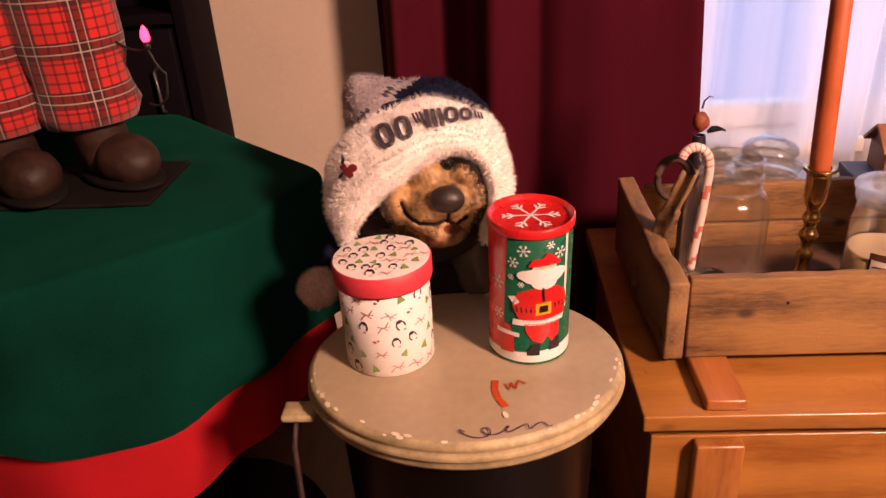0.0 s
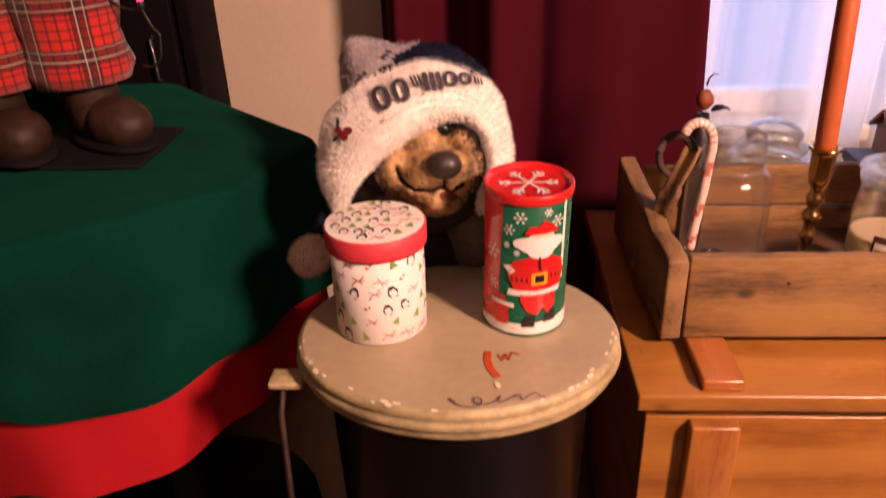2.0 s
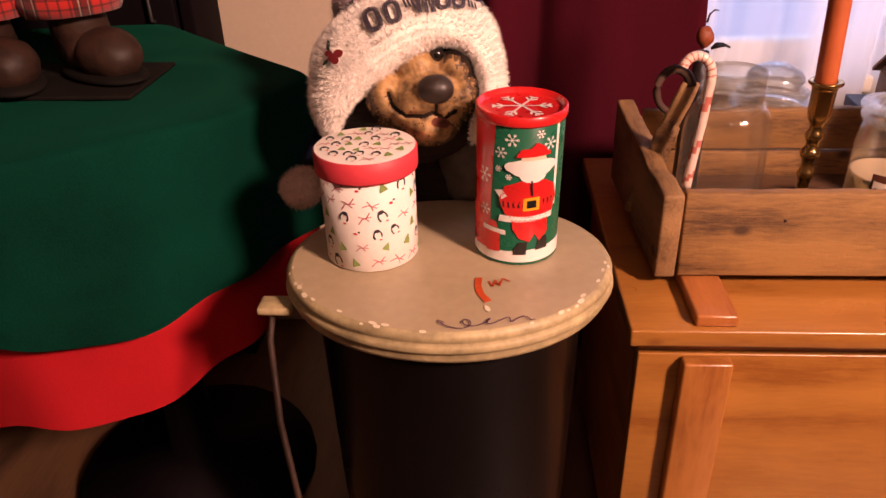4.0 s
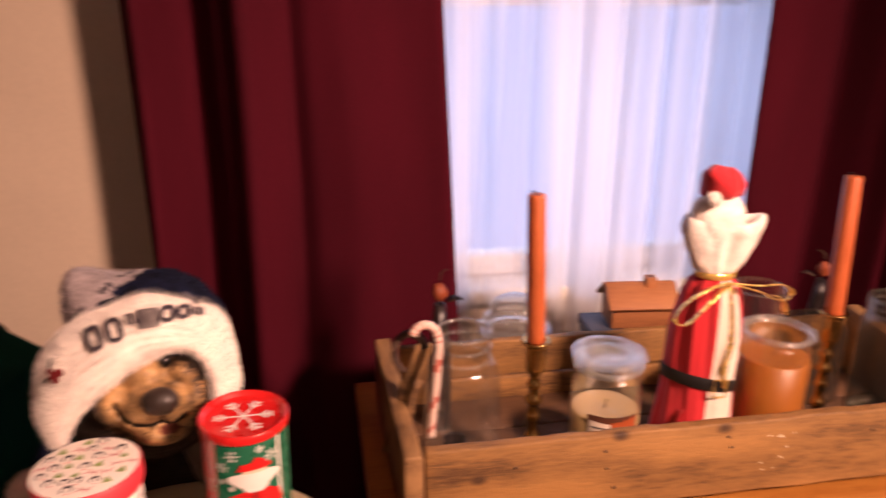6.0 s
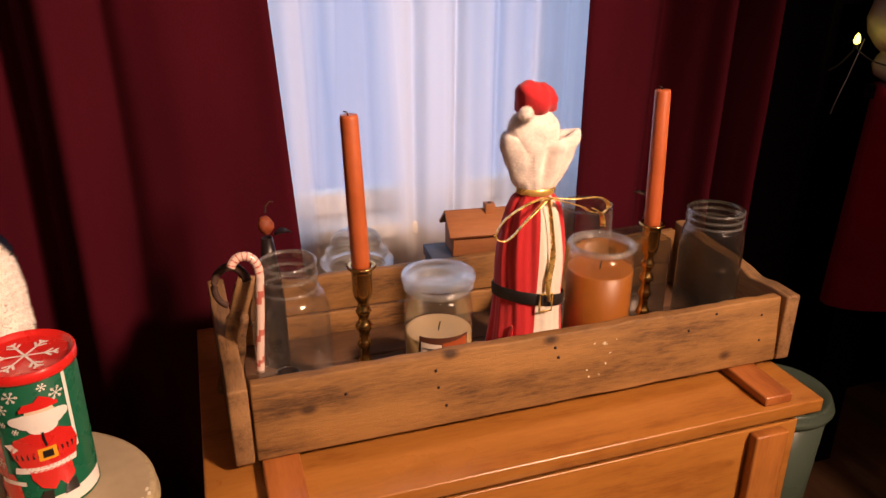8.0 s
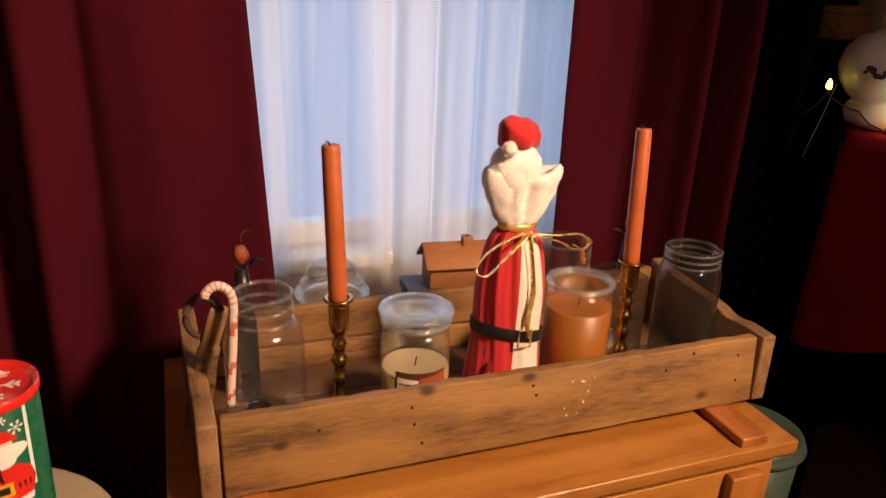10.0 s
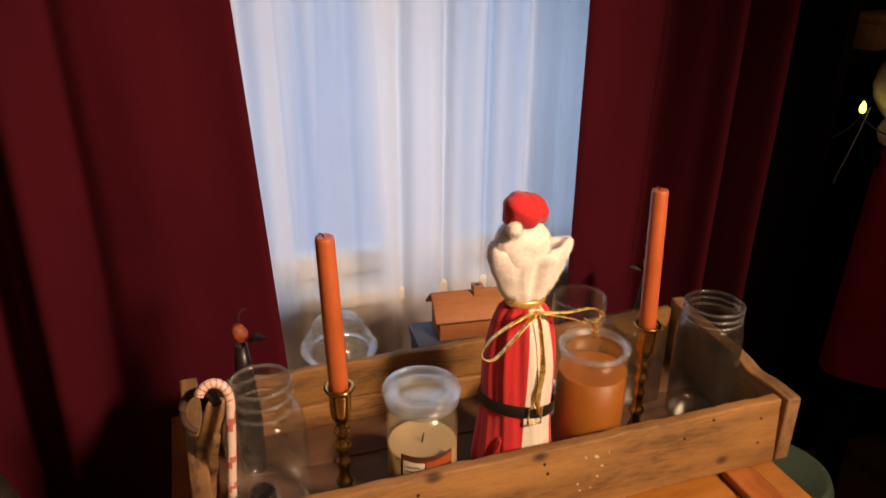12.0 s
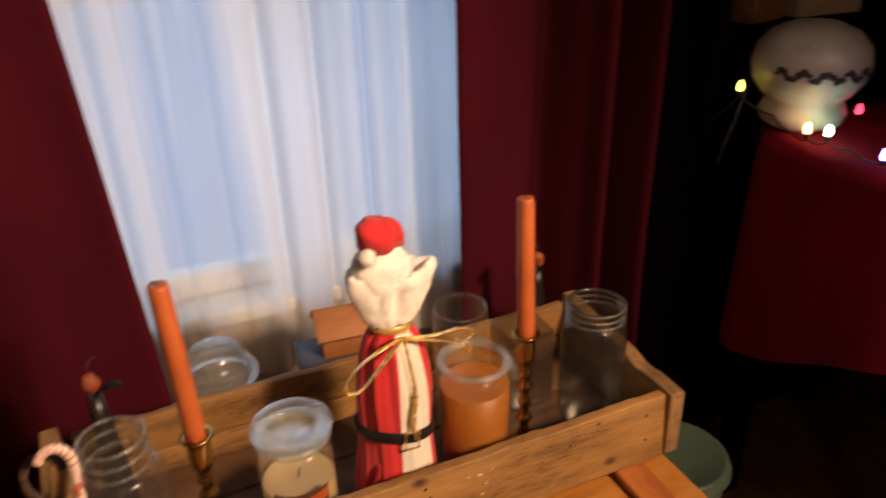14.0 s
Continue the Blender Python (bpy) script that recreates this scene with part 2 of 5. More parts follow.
M = {
    "plaster": mat("beige_wall_paint", (0.55, 0.44, 0.33), 0.85, vary=0.06, scale=4, bump=0.15, fine=120),
    "ceiling": mat("ceiling_paint", (0.70, 0.66, 0.60), 0.9, vary=0.05, scale=3, bump=0.2),
    "floor": wood("dark_floor_boards", (0.12, 0.06, 0.03), (0.04, 0.02, 0.012), "Y", 0.45),
    "white_paint": mat("window_white_paint", (0.74, 0.71, 0.66), 0.5, vary=0.05, scale=12, bump=0.08),
    "curtain": mat("burgundy_curtain", (0.060, 0.0043, 0.0110), 0.9, vary=0.22, scale=5, stretch=(1, 1, 0.3), bump=0.35, fine=700, spec=0.08),
    "sheer": sheer_mat(),
    "glass": glass_mat("clear_glass", (0.950, 0.935, 0.90), 1.0, 0.12, 1.52, 0.40, lit_haze=0.014),
    "glass_rim": glass_mat("thick_glass_rim", (0.88, 0.90, 0.90), 0.95, 0.12, 1.6, 0.45, 0.07),
    # stronger pale share paints the bright highlights of the clear lid
    "frosty_glass": glass_mat("bright_thick_glass", (0.80, 0.84, 0.88), 1.0, 0.10, 1.7, 0.75, 0.12),
    "pane": glass_mat("window_glass", (0.97, 0.98, 1.0), 0.5),
    # clear glass tinted dark, standing in for the dark look inside
    "smoke_glass": glass_mat("dim_inside_glass", (0.50, 0.46, 0.39), 1.0, 0.11, 1.52, 0.35, lit_haze=0.010),
    "pine": wood("varnished_pine", (0.42, 0.178, 0.035), (0.25, 0.086, 0.015), "X", 0.32, 22, True, 0.12, 0.06, 0.25),
    "pine_up": wood("varnished_pine_upright", (0.46, 0.180, 0.040), (0.27, 0.090, 0.02), "Z", 0.34, 22, False, 0.12, 0.06, 0.25),
    "pine_deep": wood("varnished_pine_batten", (0.46, 0.16, 0.04), (0.26, 0.075, 0.018), "Y", 0.34, 22, False, 0.12, 0.06, 0.25),
    "pine_dark": wood("varnished_pine_side", (0.36, 0.12, 0.03), (0.18, 0.055, 0.015), "Y", 0.4, 22, True, 0.12, 0.06, 0.1),
    "crate": wood("weathered_crate_wood", (0.345, 0.174, 0.050), (0.070, 0.030, 0.009), "X", 0.68, 30, True, 0.7, 0.10),
    "crate_end": wood("weathered_crate_end", (0.33, 0.18, 0.070), (0.065, 0.030, 0.012), "Y", 0.72, 30, True, 0.8, 0.12),
    # crate wood toned down: the shade inside the crate is in the colour
    "crate_floor": wood("shaded_crate_floor", (0.13, 0.062, 0.026), (0.035, 0.016, 0.008), "X", 0.75, 30, True, 0.7, 0.1),
    "nail": mat("rusty_nail", (0.05, 0.03, 0.022), 0.6, 0.6, bump=0.3),
    "lid": mat("tan_enamel", (0.40, 0.315, 0.195), 0.42, vary=0.10, scale=7, bump=0.10, fine=90, coat=0.15),
    "lid_edge": mat("chipped_cream_rim", (0.42, 0.33, 0.175), 0.5, vary=0.30, scale=28, bump=0.4, fine=160),
    "chip": mat("bare_cream_chip", (0.72, 0.64, 0.46), 0.6, vary=0.1),
    "pail": mat("black_pail_enamel", (0.004, 0.0032, 0.0035), 0.25, vary=0.3, scale=9, bump=0.05, spec=0.15),
    "red_ink": mat("red_marker", (0.50, 0.065, 0.012), 0.6, vary=0.2),
    "purple_ink": mat("purple_marker", (0.085, 0.03, 0.075), 0.6, vary=0.2),
    "paper_white": mat("printed_white_card", (0.82, 0.76, 0.69), 0.55, vary=0.05, scale=20, bump=0.04),
    "band_red": mat("coral_red_band", (0.62, 0.045, 0.06), 0.5, vary=0.06, scale=40),
    "tree_green": mat("leaf_green_print", (0.24, 0.33, 0.09), 0.6, vary=0.1),
    "ink_dark": mat("charcoal_print", (0.040, 0.032, 0.042), 0.6, vary=0.1),
    "pink": mat("pink_print", (0.55, 0.16, 0.18), 0.6, vary=0.1),
    "tin_green": mat("tin_green_print", (0.010, 0.105, 0.052), 0.28, vary=0.06, coat=0.4),
    "tin_red": mat("tin_red_print", (0.60, 0.018, 0.016), 0.28, vary=0.06, coat=0.4),
    "tin_white": mat("tin_white_print", (0.80, 0.77, 0.72), 0.3, vary=0.04, coat=0.4),
    "tin_black": mat("tin_black_print", (0.012, 0.010, 0.010), 0.3, vary=0.1, coat=0.4),
    "tin_gold": mat("tin_yellow_print", (0.75, 0.36, 0.02), 0.3, vary=0.1, coat=0.4),
    "tin_skin": mat("tin_cream_print", (0.75, 0.58, 0.42), 0.3, vary=0.05, coat=0.4),
    "fur_white": mat("white_plush", (0.88, 0.81, 0.74), 0.95, vary=0.12, scale=60, bump=0.6, sheen=0.3),
    # pompom fur: the shadow it hangs in is put into the colour
    "fur_pink": mat("shaded_pompom", (0.74, 0.55, 0.46), 0.95, vary=0.15, scale=60, bump=0.6, sheen=0.3),
    "plush_grey": mat("silver_plush", (0.34, 0.285, 0.29), 0.85, vary=0.28, scale=55, bump=0.8, sheen=0.15),
    "plush_navy": mat("navy_plush", (0.006, 0.008, 0.024), 0.9, vary=0.5, scale=70, bump=0.8, spec=0.15),
    "bear_dark": mat("dark_brown_resin_fur", (0.020, 0.013, 0.009), 0.7, vary=0.4, scale=45, stretch=(1, 1, 2.5), bump=1.0, fine=130, spec=0.2),
    "bear_tan": mat("tan_resin_muzzle", (0.40, 0.235, 0.095), 0.55, vary=0.4, scale=55, bump=1.0, fine=150, dark=(0.035, 0.018, 0.008)),
    "bear_grey": mat("grey_resin_chest", (0.085, 0.065, 0.050), 0.7, vary=0.3, scale=38, bump=0.9, fine=120),
    "bear_mouth": mat("painted_mouth", (0.16, 0.045, 0.028), 0.5, vary=0.3, scale=60),
    "bear_brown": mat("brown_resin_fur", (0.105, 0.055, 0.022), 0.6, vary=0.4, scale=55, bump=1.0, fine=150),
    "bear_eye": mat("glossy_black_eye", (0.006, 0.005, 0.005), 0.12, vary=0.1, coat=0.6),
    "badge_red": mat("dark_red_badge", (0.20, 0.010, 0.012), 0.85, vary=0.2),
    "badge_green": mat("dark_green_badge", (0.012, 0.030, 0.010), 0.85, vary=0.2),
    "stand_cloth": mat("crimson_cloth", (0.22, 0.007, 0.022), 0.92, vary=0.2, scale=6, bump=0.3, fine=500, spec=0.1),
    "bear_nose": mat("dark_resin_nose", (0.030, 0.020, 0.016), 0.42, vary=0.2, scale=40, bump=0.3),
    "green_felt": mat("green_felt", (0.0008, 0.031, 0.019), 0.95, vary=0.35, scale=6, bump=0.35, fine=500, spec=0.06, sheen=0.12, sheen_tint=(0.02, 0.42, 0.24)),
    "red_felt": mat("red_felt", (0.42, 0.012, 0.016), 0.92, vary=0.14, scale=6, bump=0.3, fine=500, spec=0.1),
    "tartan": plaid_mat(),
    "boot": mat("brown_boot_leather", (0.034, 0.016, 0.010), 0.6, vary=0.4, scale=26, bump=0.8, fine=110, spec=0.35),
    "boot_sole": mat("dark_boot_sole", (0.008, 0.006, 0.005), 0.8, vary=0.2, spec=0.15),
    "black": mat("black_lacquer", (0.0065, 0.0042, 0.0058), 0.6, vary=0.2, scale=6, bump=0.05, spec=0.04),
    "grey_metal": mat("dull_steel", (0.30, 0.28, 0.28), 0.4, 0.9, vary=0.1),
    "brass": mat("worn_brass", (0.52, 0.34, 0.12), 0.22, 1.0, vary=0.25, scale=35, bump=0.08),
    "candle": mat("rust_orange_wax", (0.46, 0.108, 0.030), 0.45, vary=0.12, scale=14, bump=0.15, fine=90),
    "wick": mat("burnt_wick", (0.02, 0.016, 0.014), 0.9),
    "cream_wax": mat("cream_wax", (0.38, 0.27, 0.12), 0.5, vary=0.08, scale=10),
    "amber_wax": mat("pumpkin_wax", (0.30, 0.098, 0.005), 0.45, vary=0.10, scale=10),
    "label": mat("candle_label_paper", (0.72, 0.62, 0.50), 0.6, vary=0.06),
    "label_dark": mat("candle_label_brown", (0.10, 0.035, 0.018), 0.5, vary=0.2),
    "label_rust": mat("candle_label_rust", (0.36, 0.075, 0.020), 0.5, vary=0.2),
    "cane_white": mat("candy_white", (0.74, 0.56, 0.47), 0.35, vary=0.06, coat=0.3),
    "cane_red": mat("candy_red", (0.52, 0.15, 0.11), 0.35, vary=0.1, coat=0.3),
    "bag_red": mat("red_felt_bag", (0.52, 0.014, 0.020), 0.9, vary=0.12, scale=14, stretch=(2, 2, 0.3), bump=0.5, sheen=0.15),
    "bag_white": mat("white_felt_stripe", (0.74, 0.66, 0.55), 0.9, vary=0.08, scale=14, bump=0.4, sheen=0.2),
    "gold": mat("gold_ribbon", (0.82, 0.55, 0.16), 0.28, 0.6, vary=0.2, scale=90),
    "belt": mat("black_belt", (0.012, 0.010, 0.010), 0.5, vary=0.1),
    "house": wood("toy_house_wood", (0.34, 0.135, 0.045), (0.16, 0.055, 0.02), "X", 0.55, 22, False, 0.3, 0.1),
    "slate": mat("blue_grey_box_card", (0.055, 0.06, 0.085), 0.6, vary=0.15),
    "pod": mat("dried_orange_pod", (0.28, 0.060, 0.018), 0.6, vary=0.35, scale=40, bump=0.6),
    "dry_leaf": mat("dry_brown_leaf", (0.06, 0.028, 0.016), 0.8, vary=0.4, scale=40, bump=0.5),
    "dark_bottle": mat("dark_vase_glaze", (0.018, 0.012, 0.012), 0.3, vary=0.3),
    "tub": mat("pale_green_plastic", (0.075, 0.105, 0.078), 0.3, vary=0.08, scale=8),
    "ceramic": mat("white_ceramic", (0.56, 0.53, 0.51), 0.3, vary=0.05, coat=0.3),
    "wire": mat("dark_green_wire", (0.014, 0.018, 0.012), 0.5),
    "amber": mat("amber_card", (0.30, 0.15, 0.06), 0.6, vary=0.3, scale=30),
    "cream_box": mat("cream_box_card", (0.50, 0.42, 0.30), 0.7, vary=0.1),
    "outside": glow_mat("pale_dusk_sky", (0.47, 0.54, 0.93), 0.92),
}


# ---- builders ----
def link(name, bm, material, parent=None, label="", smooth=True):
    """A bmesh as one mesh object, under parent if there is one. material: one key, or a list used by face index."""
    me = bpy.data.meshes.new(name)
    bmesh.ops.recalc_face_normals(bm, faces=bm.faces)
    bm.to_mesh(me)
    bm.free()
    for k in ([material] if isinstance(material, str) else material):
        me.materials.append(M[k])
    for p in me.polygons:
        p.use_smooth = smooth
    ob = new(name, me)
    if parent is not None:
        ob.parent = parent
    return tagged(ob, label)


def part(name, bm, material, parent, label="", smooth=True):
    return link(name, bm, material, parent, label, smooth)


def thing(name, at, label, category, group="", kind="", turn=0.0, lean=(0, 0)):
    ob = new(name)
    ob.empty_display_size = 0.03
    ob.matrix_world = pose(*at, lean[0], lean[1], turn)
    return tagged(ob, label, category, group, kind)


def box(x0, x1, y0, y1, z0, z1, bevel=0.002, cuts=0, wobble=0.0, seed=0, bm=None):
    """A block with rounded edges; with cuts and wobble its faces are a little uneven."""
    own = bm is None
    bm = bmesh.new()
    bmesh.ops.create_cube(bm, size=1)
    for v in bm.verts:
        v.co = Vector(((x0 + x1) / 2 + v.co.x * (x1 - x0), (y0 + y1) / 2 + v.co.y * (y1 - y0), (z0 + z1) / 2 + v.co.z * (z1 - z0)))
    if cuts:
        long = max(x1 - x0, y1 - y0, z1 - z0)
        edges = [e for e in bm.edges if e.calc_length() > 0.9 * long]
        bmesh.ops.subdivide_edges(bm, edges=edges, cuts=cuts, use_grid_fill=True)
    if bevel:
        sharp = [e for e in bm.edges if len(e.link_faces) == 2 and e.calc_face_angle() > 0.5]
        bmesh.ops.bevel(bm, geom=sharp, offset=bevel, segments=2, affect="EDGES", profile=0.6)
    if wobble:
        for v in bm.verts:
            p = v.co * 14 + Vector((seed * 3.1, seed * 1.7, seed))
            v.co += Vector((noise.noise(p), noise.noise(p + Vector((9, 0, 0))), noise.noise(p + Vector((0, 9, 0))))) * wobble
    return bm


def lathe(profile, steps=40, squash=1.0, at=(0, 0, 0), close=True):
    """Turns (radius, height) points round the upright axis. squash: depth over width."""
    bm = bmesh.new()
    rings = []
    for r, z in profile:
        if r < 1e-5:
            rings.append([bm.verts.new((at[0], at[1], at[2] + z))])
        else:
            rings.append([bm.verts.new((at[0] + r * math.cos(2 * math.pi * i / steps), at[1] + r * squash * math.sin(2 * math.pi * i / steps), at[2] + z)) for i in range(steps)])
    for a, b in zip(rings, rings[1:]):
        for i in range(steps):
            j = (i + 1) % steps
            if len(a) == 1 and len(b) > 1:
                bm.faces.new((a[0], b[j], b[i]))
            elif len(b) == 1 and len(a) > 1:
                bm.faces.new((a[i], a[j], b[0]))
            elif len(a) > 1:
                bm.faces.new((a[i], a[j], b[j], b[i]))
    return bm


def tube(points, radius, steps=8, flat=1.0):
    """A round bar along points; radius may be a function of 0..1."""
    bm = bmesh.new()
    pts = [Vector(p) for p in points]
    rings = []
    up = Vector((0.13, 0.21, 0.97))
    for i, p in enumerate(pts):
        d = (pts[min(i + 1, len(pts) - 1)] - pts[max(i - 1, 0)]).normalized()
        side = d.cross(up)
        if side.length < 1e-3:
            side = d.cross(Vector((1, 0, 0)))
        side.normalize()
        over = side.cross(d)
        r = radius(i / (len(pts) - 1)) if callable(radius) else radius
        rings.append([bm.verts.new(p + side * r * math.cos(2 * math.pi * k / steps) + over * r * flat * math.sin(2 * math.pi * k / steps)) for k in range(steps)])
    for a, b in zip(rings, rings[1:]):
        for k in range(steps):
            bm.faces.new((a[k], a[(k + 1) % steps], b[(k + 1) % steps], b[k]))
    bm.faces.new(rings[0])
    bm.faces.new(rings[-1])
    return bm


def ball(at, size, segs=24, rough=0.0, freq=20.0, bm=None, index=0, turn=None):
    """An ellipsoid with an uneven skin, into bm if given."""
    bm = bm or bmesh.new()
    made = bmesh.ops.create_uvsphere(bm, u_segments=segs, v_segments=max(8, segs * 2 // 3), radius=1)["verts"]
    fs = set()
    for v in made:
        p = Vector((v.co.x * size[0], v.co.y * size[1], v.co.z * size[2]))
        if turn:
            p = Euler([radians(a) for a in turn]).to_matrix() @ p
        if rough:
            p += v.co * rough * noise.fractal((p + Vector(at)) * freq, 1.0, 2.0, 3)
        v.co = p + Vector(at)
        fs.update(v.link_faces)
    for f in fs:
        f.material_index = index
    return bm


def shape(points, bm, place, index=0, cuts=1, thick=0.0):
    """A flat printed shape, finely cut, laid on a surface by place(u, v)."""
    tmp = bmesh.new()
    tmp.faces.new([tmp.verts.new((u, v, 0)) for u, v in points])
    bmesh.ops.triangulate(tmp, faces=tmp.faces[:])
    if cuts > 1:
        cuts = max(cuts, min(24, int(max(e.calc_length() for e in tmp.edges) / 0.0038)))
    if cuts:
        bmesh.ops.subdivide_edges(tmp, edges=tmp.edges[:], cuts=cuts, use_grid_fill=True)
    bmesh.ops.triangulate(tmp, faces=tmp.faces[:])
    copy = {v: bm.verts.new(place(v.co.x, v.co.y)) for v in tmp.verts}
    for f in tmp.faces:
        bm.faces.new([copy[v] for v in f.verts]).material_index = index
    tmp.free()


def ellipse(u, v, a, b, n=14, start=0.0, end=2 * math.pi, turn=0.0):
    out = []
    for i in range(n):
        t = start + (end - start) * i / n
        x, y = a * math.cos(t), b * math.sin(t)
        out.append((u + x * math.cos(turn) - y * math.sin(turn), v + x * math.sin(turn) + y * math.cos(turn)))
    return out


def stroke(points, width):
    """A pen stroke's outline as a list of quads."""
    quads = []
    for (a, b), (c, d) in zip(points, points[1:]):
        n = Vector((-(d - b), c - a))
        n = n.normalized() * width / 2 if n.length else n
        quads.append([(a + n.x, b + n.y), (a - n.x, b - n.y), (c - n.x, d - n.y), (c + n.x, d + n.y)])
    return quads


def fur(bm, target, count, length, rng, droop=0.3, width=0.0007, index=0):
    """Short tufts standing on the faces of bm, written into target."""
    faces = bm.faces[:]
    areas = np.array([f.calc_area() for f in faces])
    picks = rng.choice(len(faces), size=count, p=areas / areas.sum())
    for k in picks:
        f = faces[k]
        w = rng.dirichlet([1] * len(f.verts))
        p = sum((v.co * float(a) for v, a in zip(f.verts, w)), Vector())
        d = (f.normal + Vector(rng.normal(0, 0.45, 3))).normalized()
        d.z -= droop * float(rng.random())
        s = d.cross(Vector(rng.normal(0, 1, 3))).normalized() * width
        tip = p + d.normalized() * length * float(0.5 + rng.random())
        face = target.faces.new([target.verts.new(q) for q in (p - s, p + s, tip)])
        face.material_index = index


rng = np.random.default_rng(4)

# ---- the room ----
WALL, CURTAIN = 1.42, 1.335
wx0, wx1, wz0, wz1 = 0.24, 1.16, 0.562, 1.95
bm = bmesh.new()
for x0, x1, z0, z1 in ((-2.3, wx0, 0, 2.45), (wx1, 2.6, 0, 2.45), (wx0, wx1, 0, wz0), (wx0, wx1, wz1, 2.45)):
    t = box(x0, x1, WALL, WALL + 0.16, z0, z1, 0)
    me = bpy.data.meshes.new("tmp"); t.to_mesh(me); t.free(); bm.from_mesh(me)
tagged(link("wall_north", bm, "plaster", smooth=False), "beige painted wall behind the red curtains", "wall", kind="structure")
tagged(link("wall_south", box(-2.3, 2.6, -2.56, -2.4, 0, 2.45, 0.002), "plaster", smooth=False), "plain beige painted wall", "wall", kind="structure")
tagged(link("wall_west", box(-2.46, -2.3, -2.56, WALL + 0.16, 0, 2.45, 0.002), "plaster", smooth=False), "plain beige painted wall", "wall", kind="structure")
tagged(link("wall_east", box(2.6, 2.76, -2.56, WALL + 0.16, 0, 2.45, 0.002), "plaster", smooth=False), "plain beige painted wall", "wall", kind="structure")
tagged(link("floor", box(-2.46, 2.76, -2.56, WALL + 0.16, -0.1, 0, 0.0), "floor", smooth=False), "dark floor in deep shadow", "floor", kind="structure")
tagged(link("ceiling", box(-2.46, 2.76, -2.56, WALL + 0.16, 2.452, 2.55, 0.0), "ceiling", smooth=False), "plain white ceiling", "ceiling", kind="structure")

# window: frame, sash rails, sill, two panes
win = thing("window_1", (0, 0, 0), "white framed window with pale dusk outside", "window", kind="structure")
fy0, fy1 = WALL + 0.05, WALL + 0.10
for x0, x1, z0, z1 in ((wx0, wx0 + 0.05, wz0, wz1), (wx1 - 0.05, wx1, wz0, wz1), (wx0 + 0.05, wx1 - 0.05, wz0, wz0 + 0.043), (wx0 + 0.05, wx1 - 0.05, wz1 - 0.05, wz1), (wx0 + 0.05, wx1 - 0.05, 1.10, 1.145)):
    part("window_frame", box(x0, x1, fy0, fy1, z0, z1, 0.004), "white_paint", win)
part("window_sill", box(wx0 - 0.04, wx1 + 0.04, WALL - 0.035, WALL + 0.05, wz0 - 0.03, wz0 + 0.001, 0.006), "white_paint", win)
for x0, x1, z0, z1 in ((wx0 + 0.05, wx1 - 0.05, wz0 + 0.043, 1.10), (wx0 + 0.05, wx1 - 0.05, 1.145, wz1 - 0.05)):
    p = part("pane", box(x0, x1, WALL + 0.072, WALL + 0.076, z0, z1, 0.0), "pane", win, smooth=False)
    p.visible_shadow = False
bd = bmesh.new()
bd.faces.new([bd.verts.new(q) for q in ((-4, 5.5, -2), (6, 5.5, -2), (6, 5.5, 6), (-4, 5.5, 6))])
tagged(link("backdrop", bd, "outside"), "pale blue dusk light outside the window", "sky", kind="structure")


def drape(x0, x1, z0, z1, y, folds, depth, seed, taper=0.0, columns=220, rows=26):
    """A hanging cloth in soft folds, gathered by taper towards its foot on the x1 side."""
    bm = bmesh.new()
    grid = []
    for j in range(rows + 1):
        h = j / rows
        row = []
        for i in range(columns + 1):
            u = i / columns
            ph = u * folds * 2 * math.pi + seed + 0.8 * noise.noise(Vector((u * 5, seed, h * 0.7)))
            d = depth * (0.7 + 0.3 * math.sin(u * 9 + seed)) * (0.75 + 0.25 * (1 - h))
            wav = math.sin(ph) + 0.32 * math.sin(2.1 * ph + seed) + 0.5 * noise.noise(Vector((u * 14, h * 2.2, seed)))
            edge = x1 + taper * (1 - h)
            x = x0 + (edge - x0) * u + 0.35 * d * math.cos(ph)
            row.append(bm.verts.new((x, y + d * wav, z0 + (z1 - z0) * h)))
        grid.append(row)
    for a, b in zip(grid, grid[1:]):
        for i in range(columns):
            bm.faces.new((a[i], a[i + 1], b[i + 1], b[i]))
    return bm


def bump_at(x, c, w):
    return math.exp(-((x - c) / w) ** 2)


def left_folds(x):
    """Depth of the wide curtain's folds, away from the room: one deep valley, a narrow ridge, then a broad flat panel."""
    back = 0.11 * max(0.0, min(1.0, (-0.095 - x) / 0.045)) ** 1.5
    return back + 0.070 * bump_at(x, -0.040, 0.040) - 0.026 * bump_at(x, -0.105, 0.022) - 0.034 * bump_at(x, 0.048, 0.022) + 0.020 * bump_at(x, 0.105, 0.020) - 0.010 * bump_at(x, 0.19, 0.05) - 0.042 * bump_at(x, 0.40, 0.11)


def right_folds(x):
    return 0.088 * bump_at(x, 1.142, 0.044) - 0.036 * bump_at(x, 1.230, 0.017) + 0.080 * bump_at(x, 1.282, 0.026) - 0.034 * bump_at(x, 1.336, 0.015) - 0.022 * bump_at(x, 0.94, 0.06)


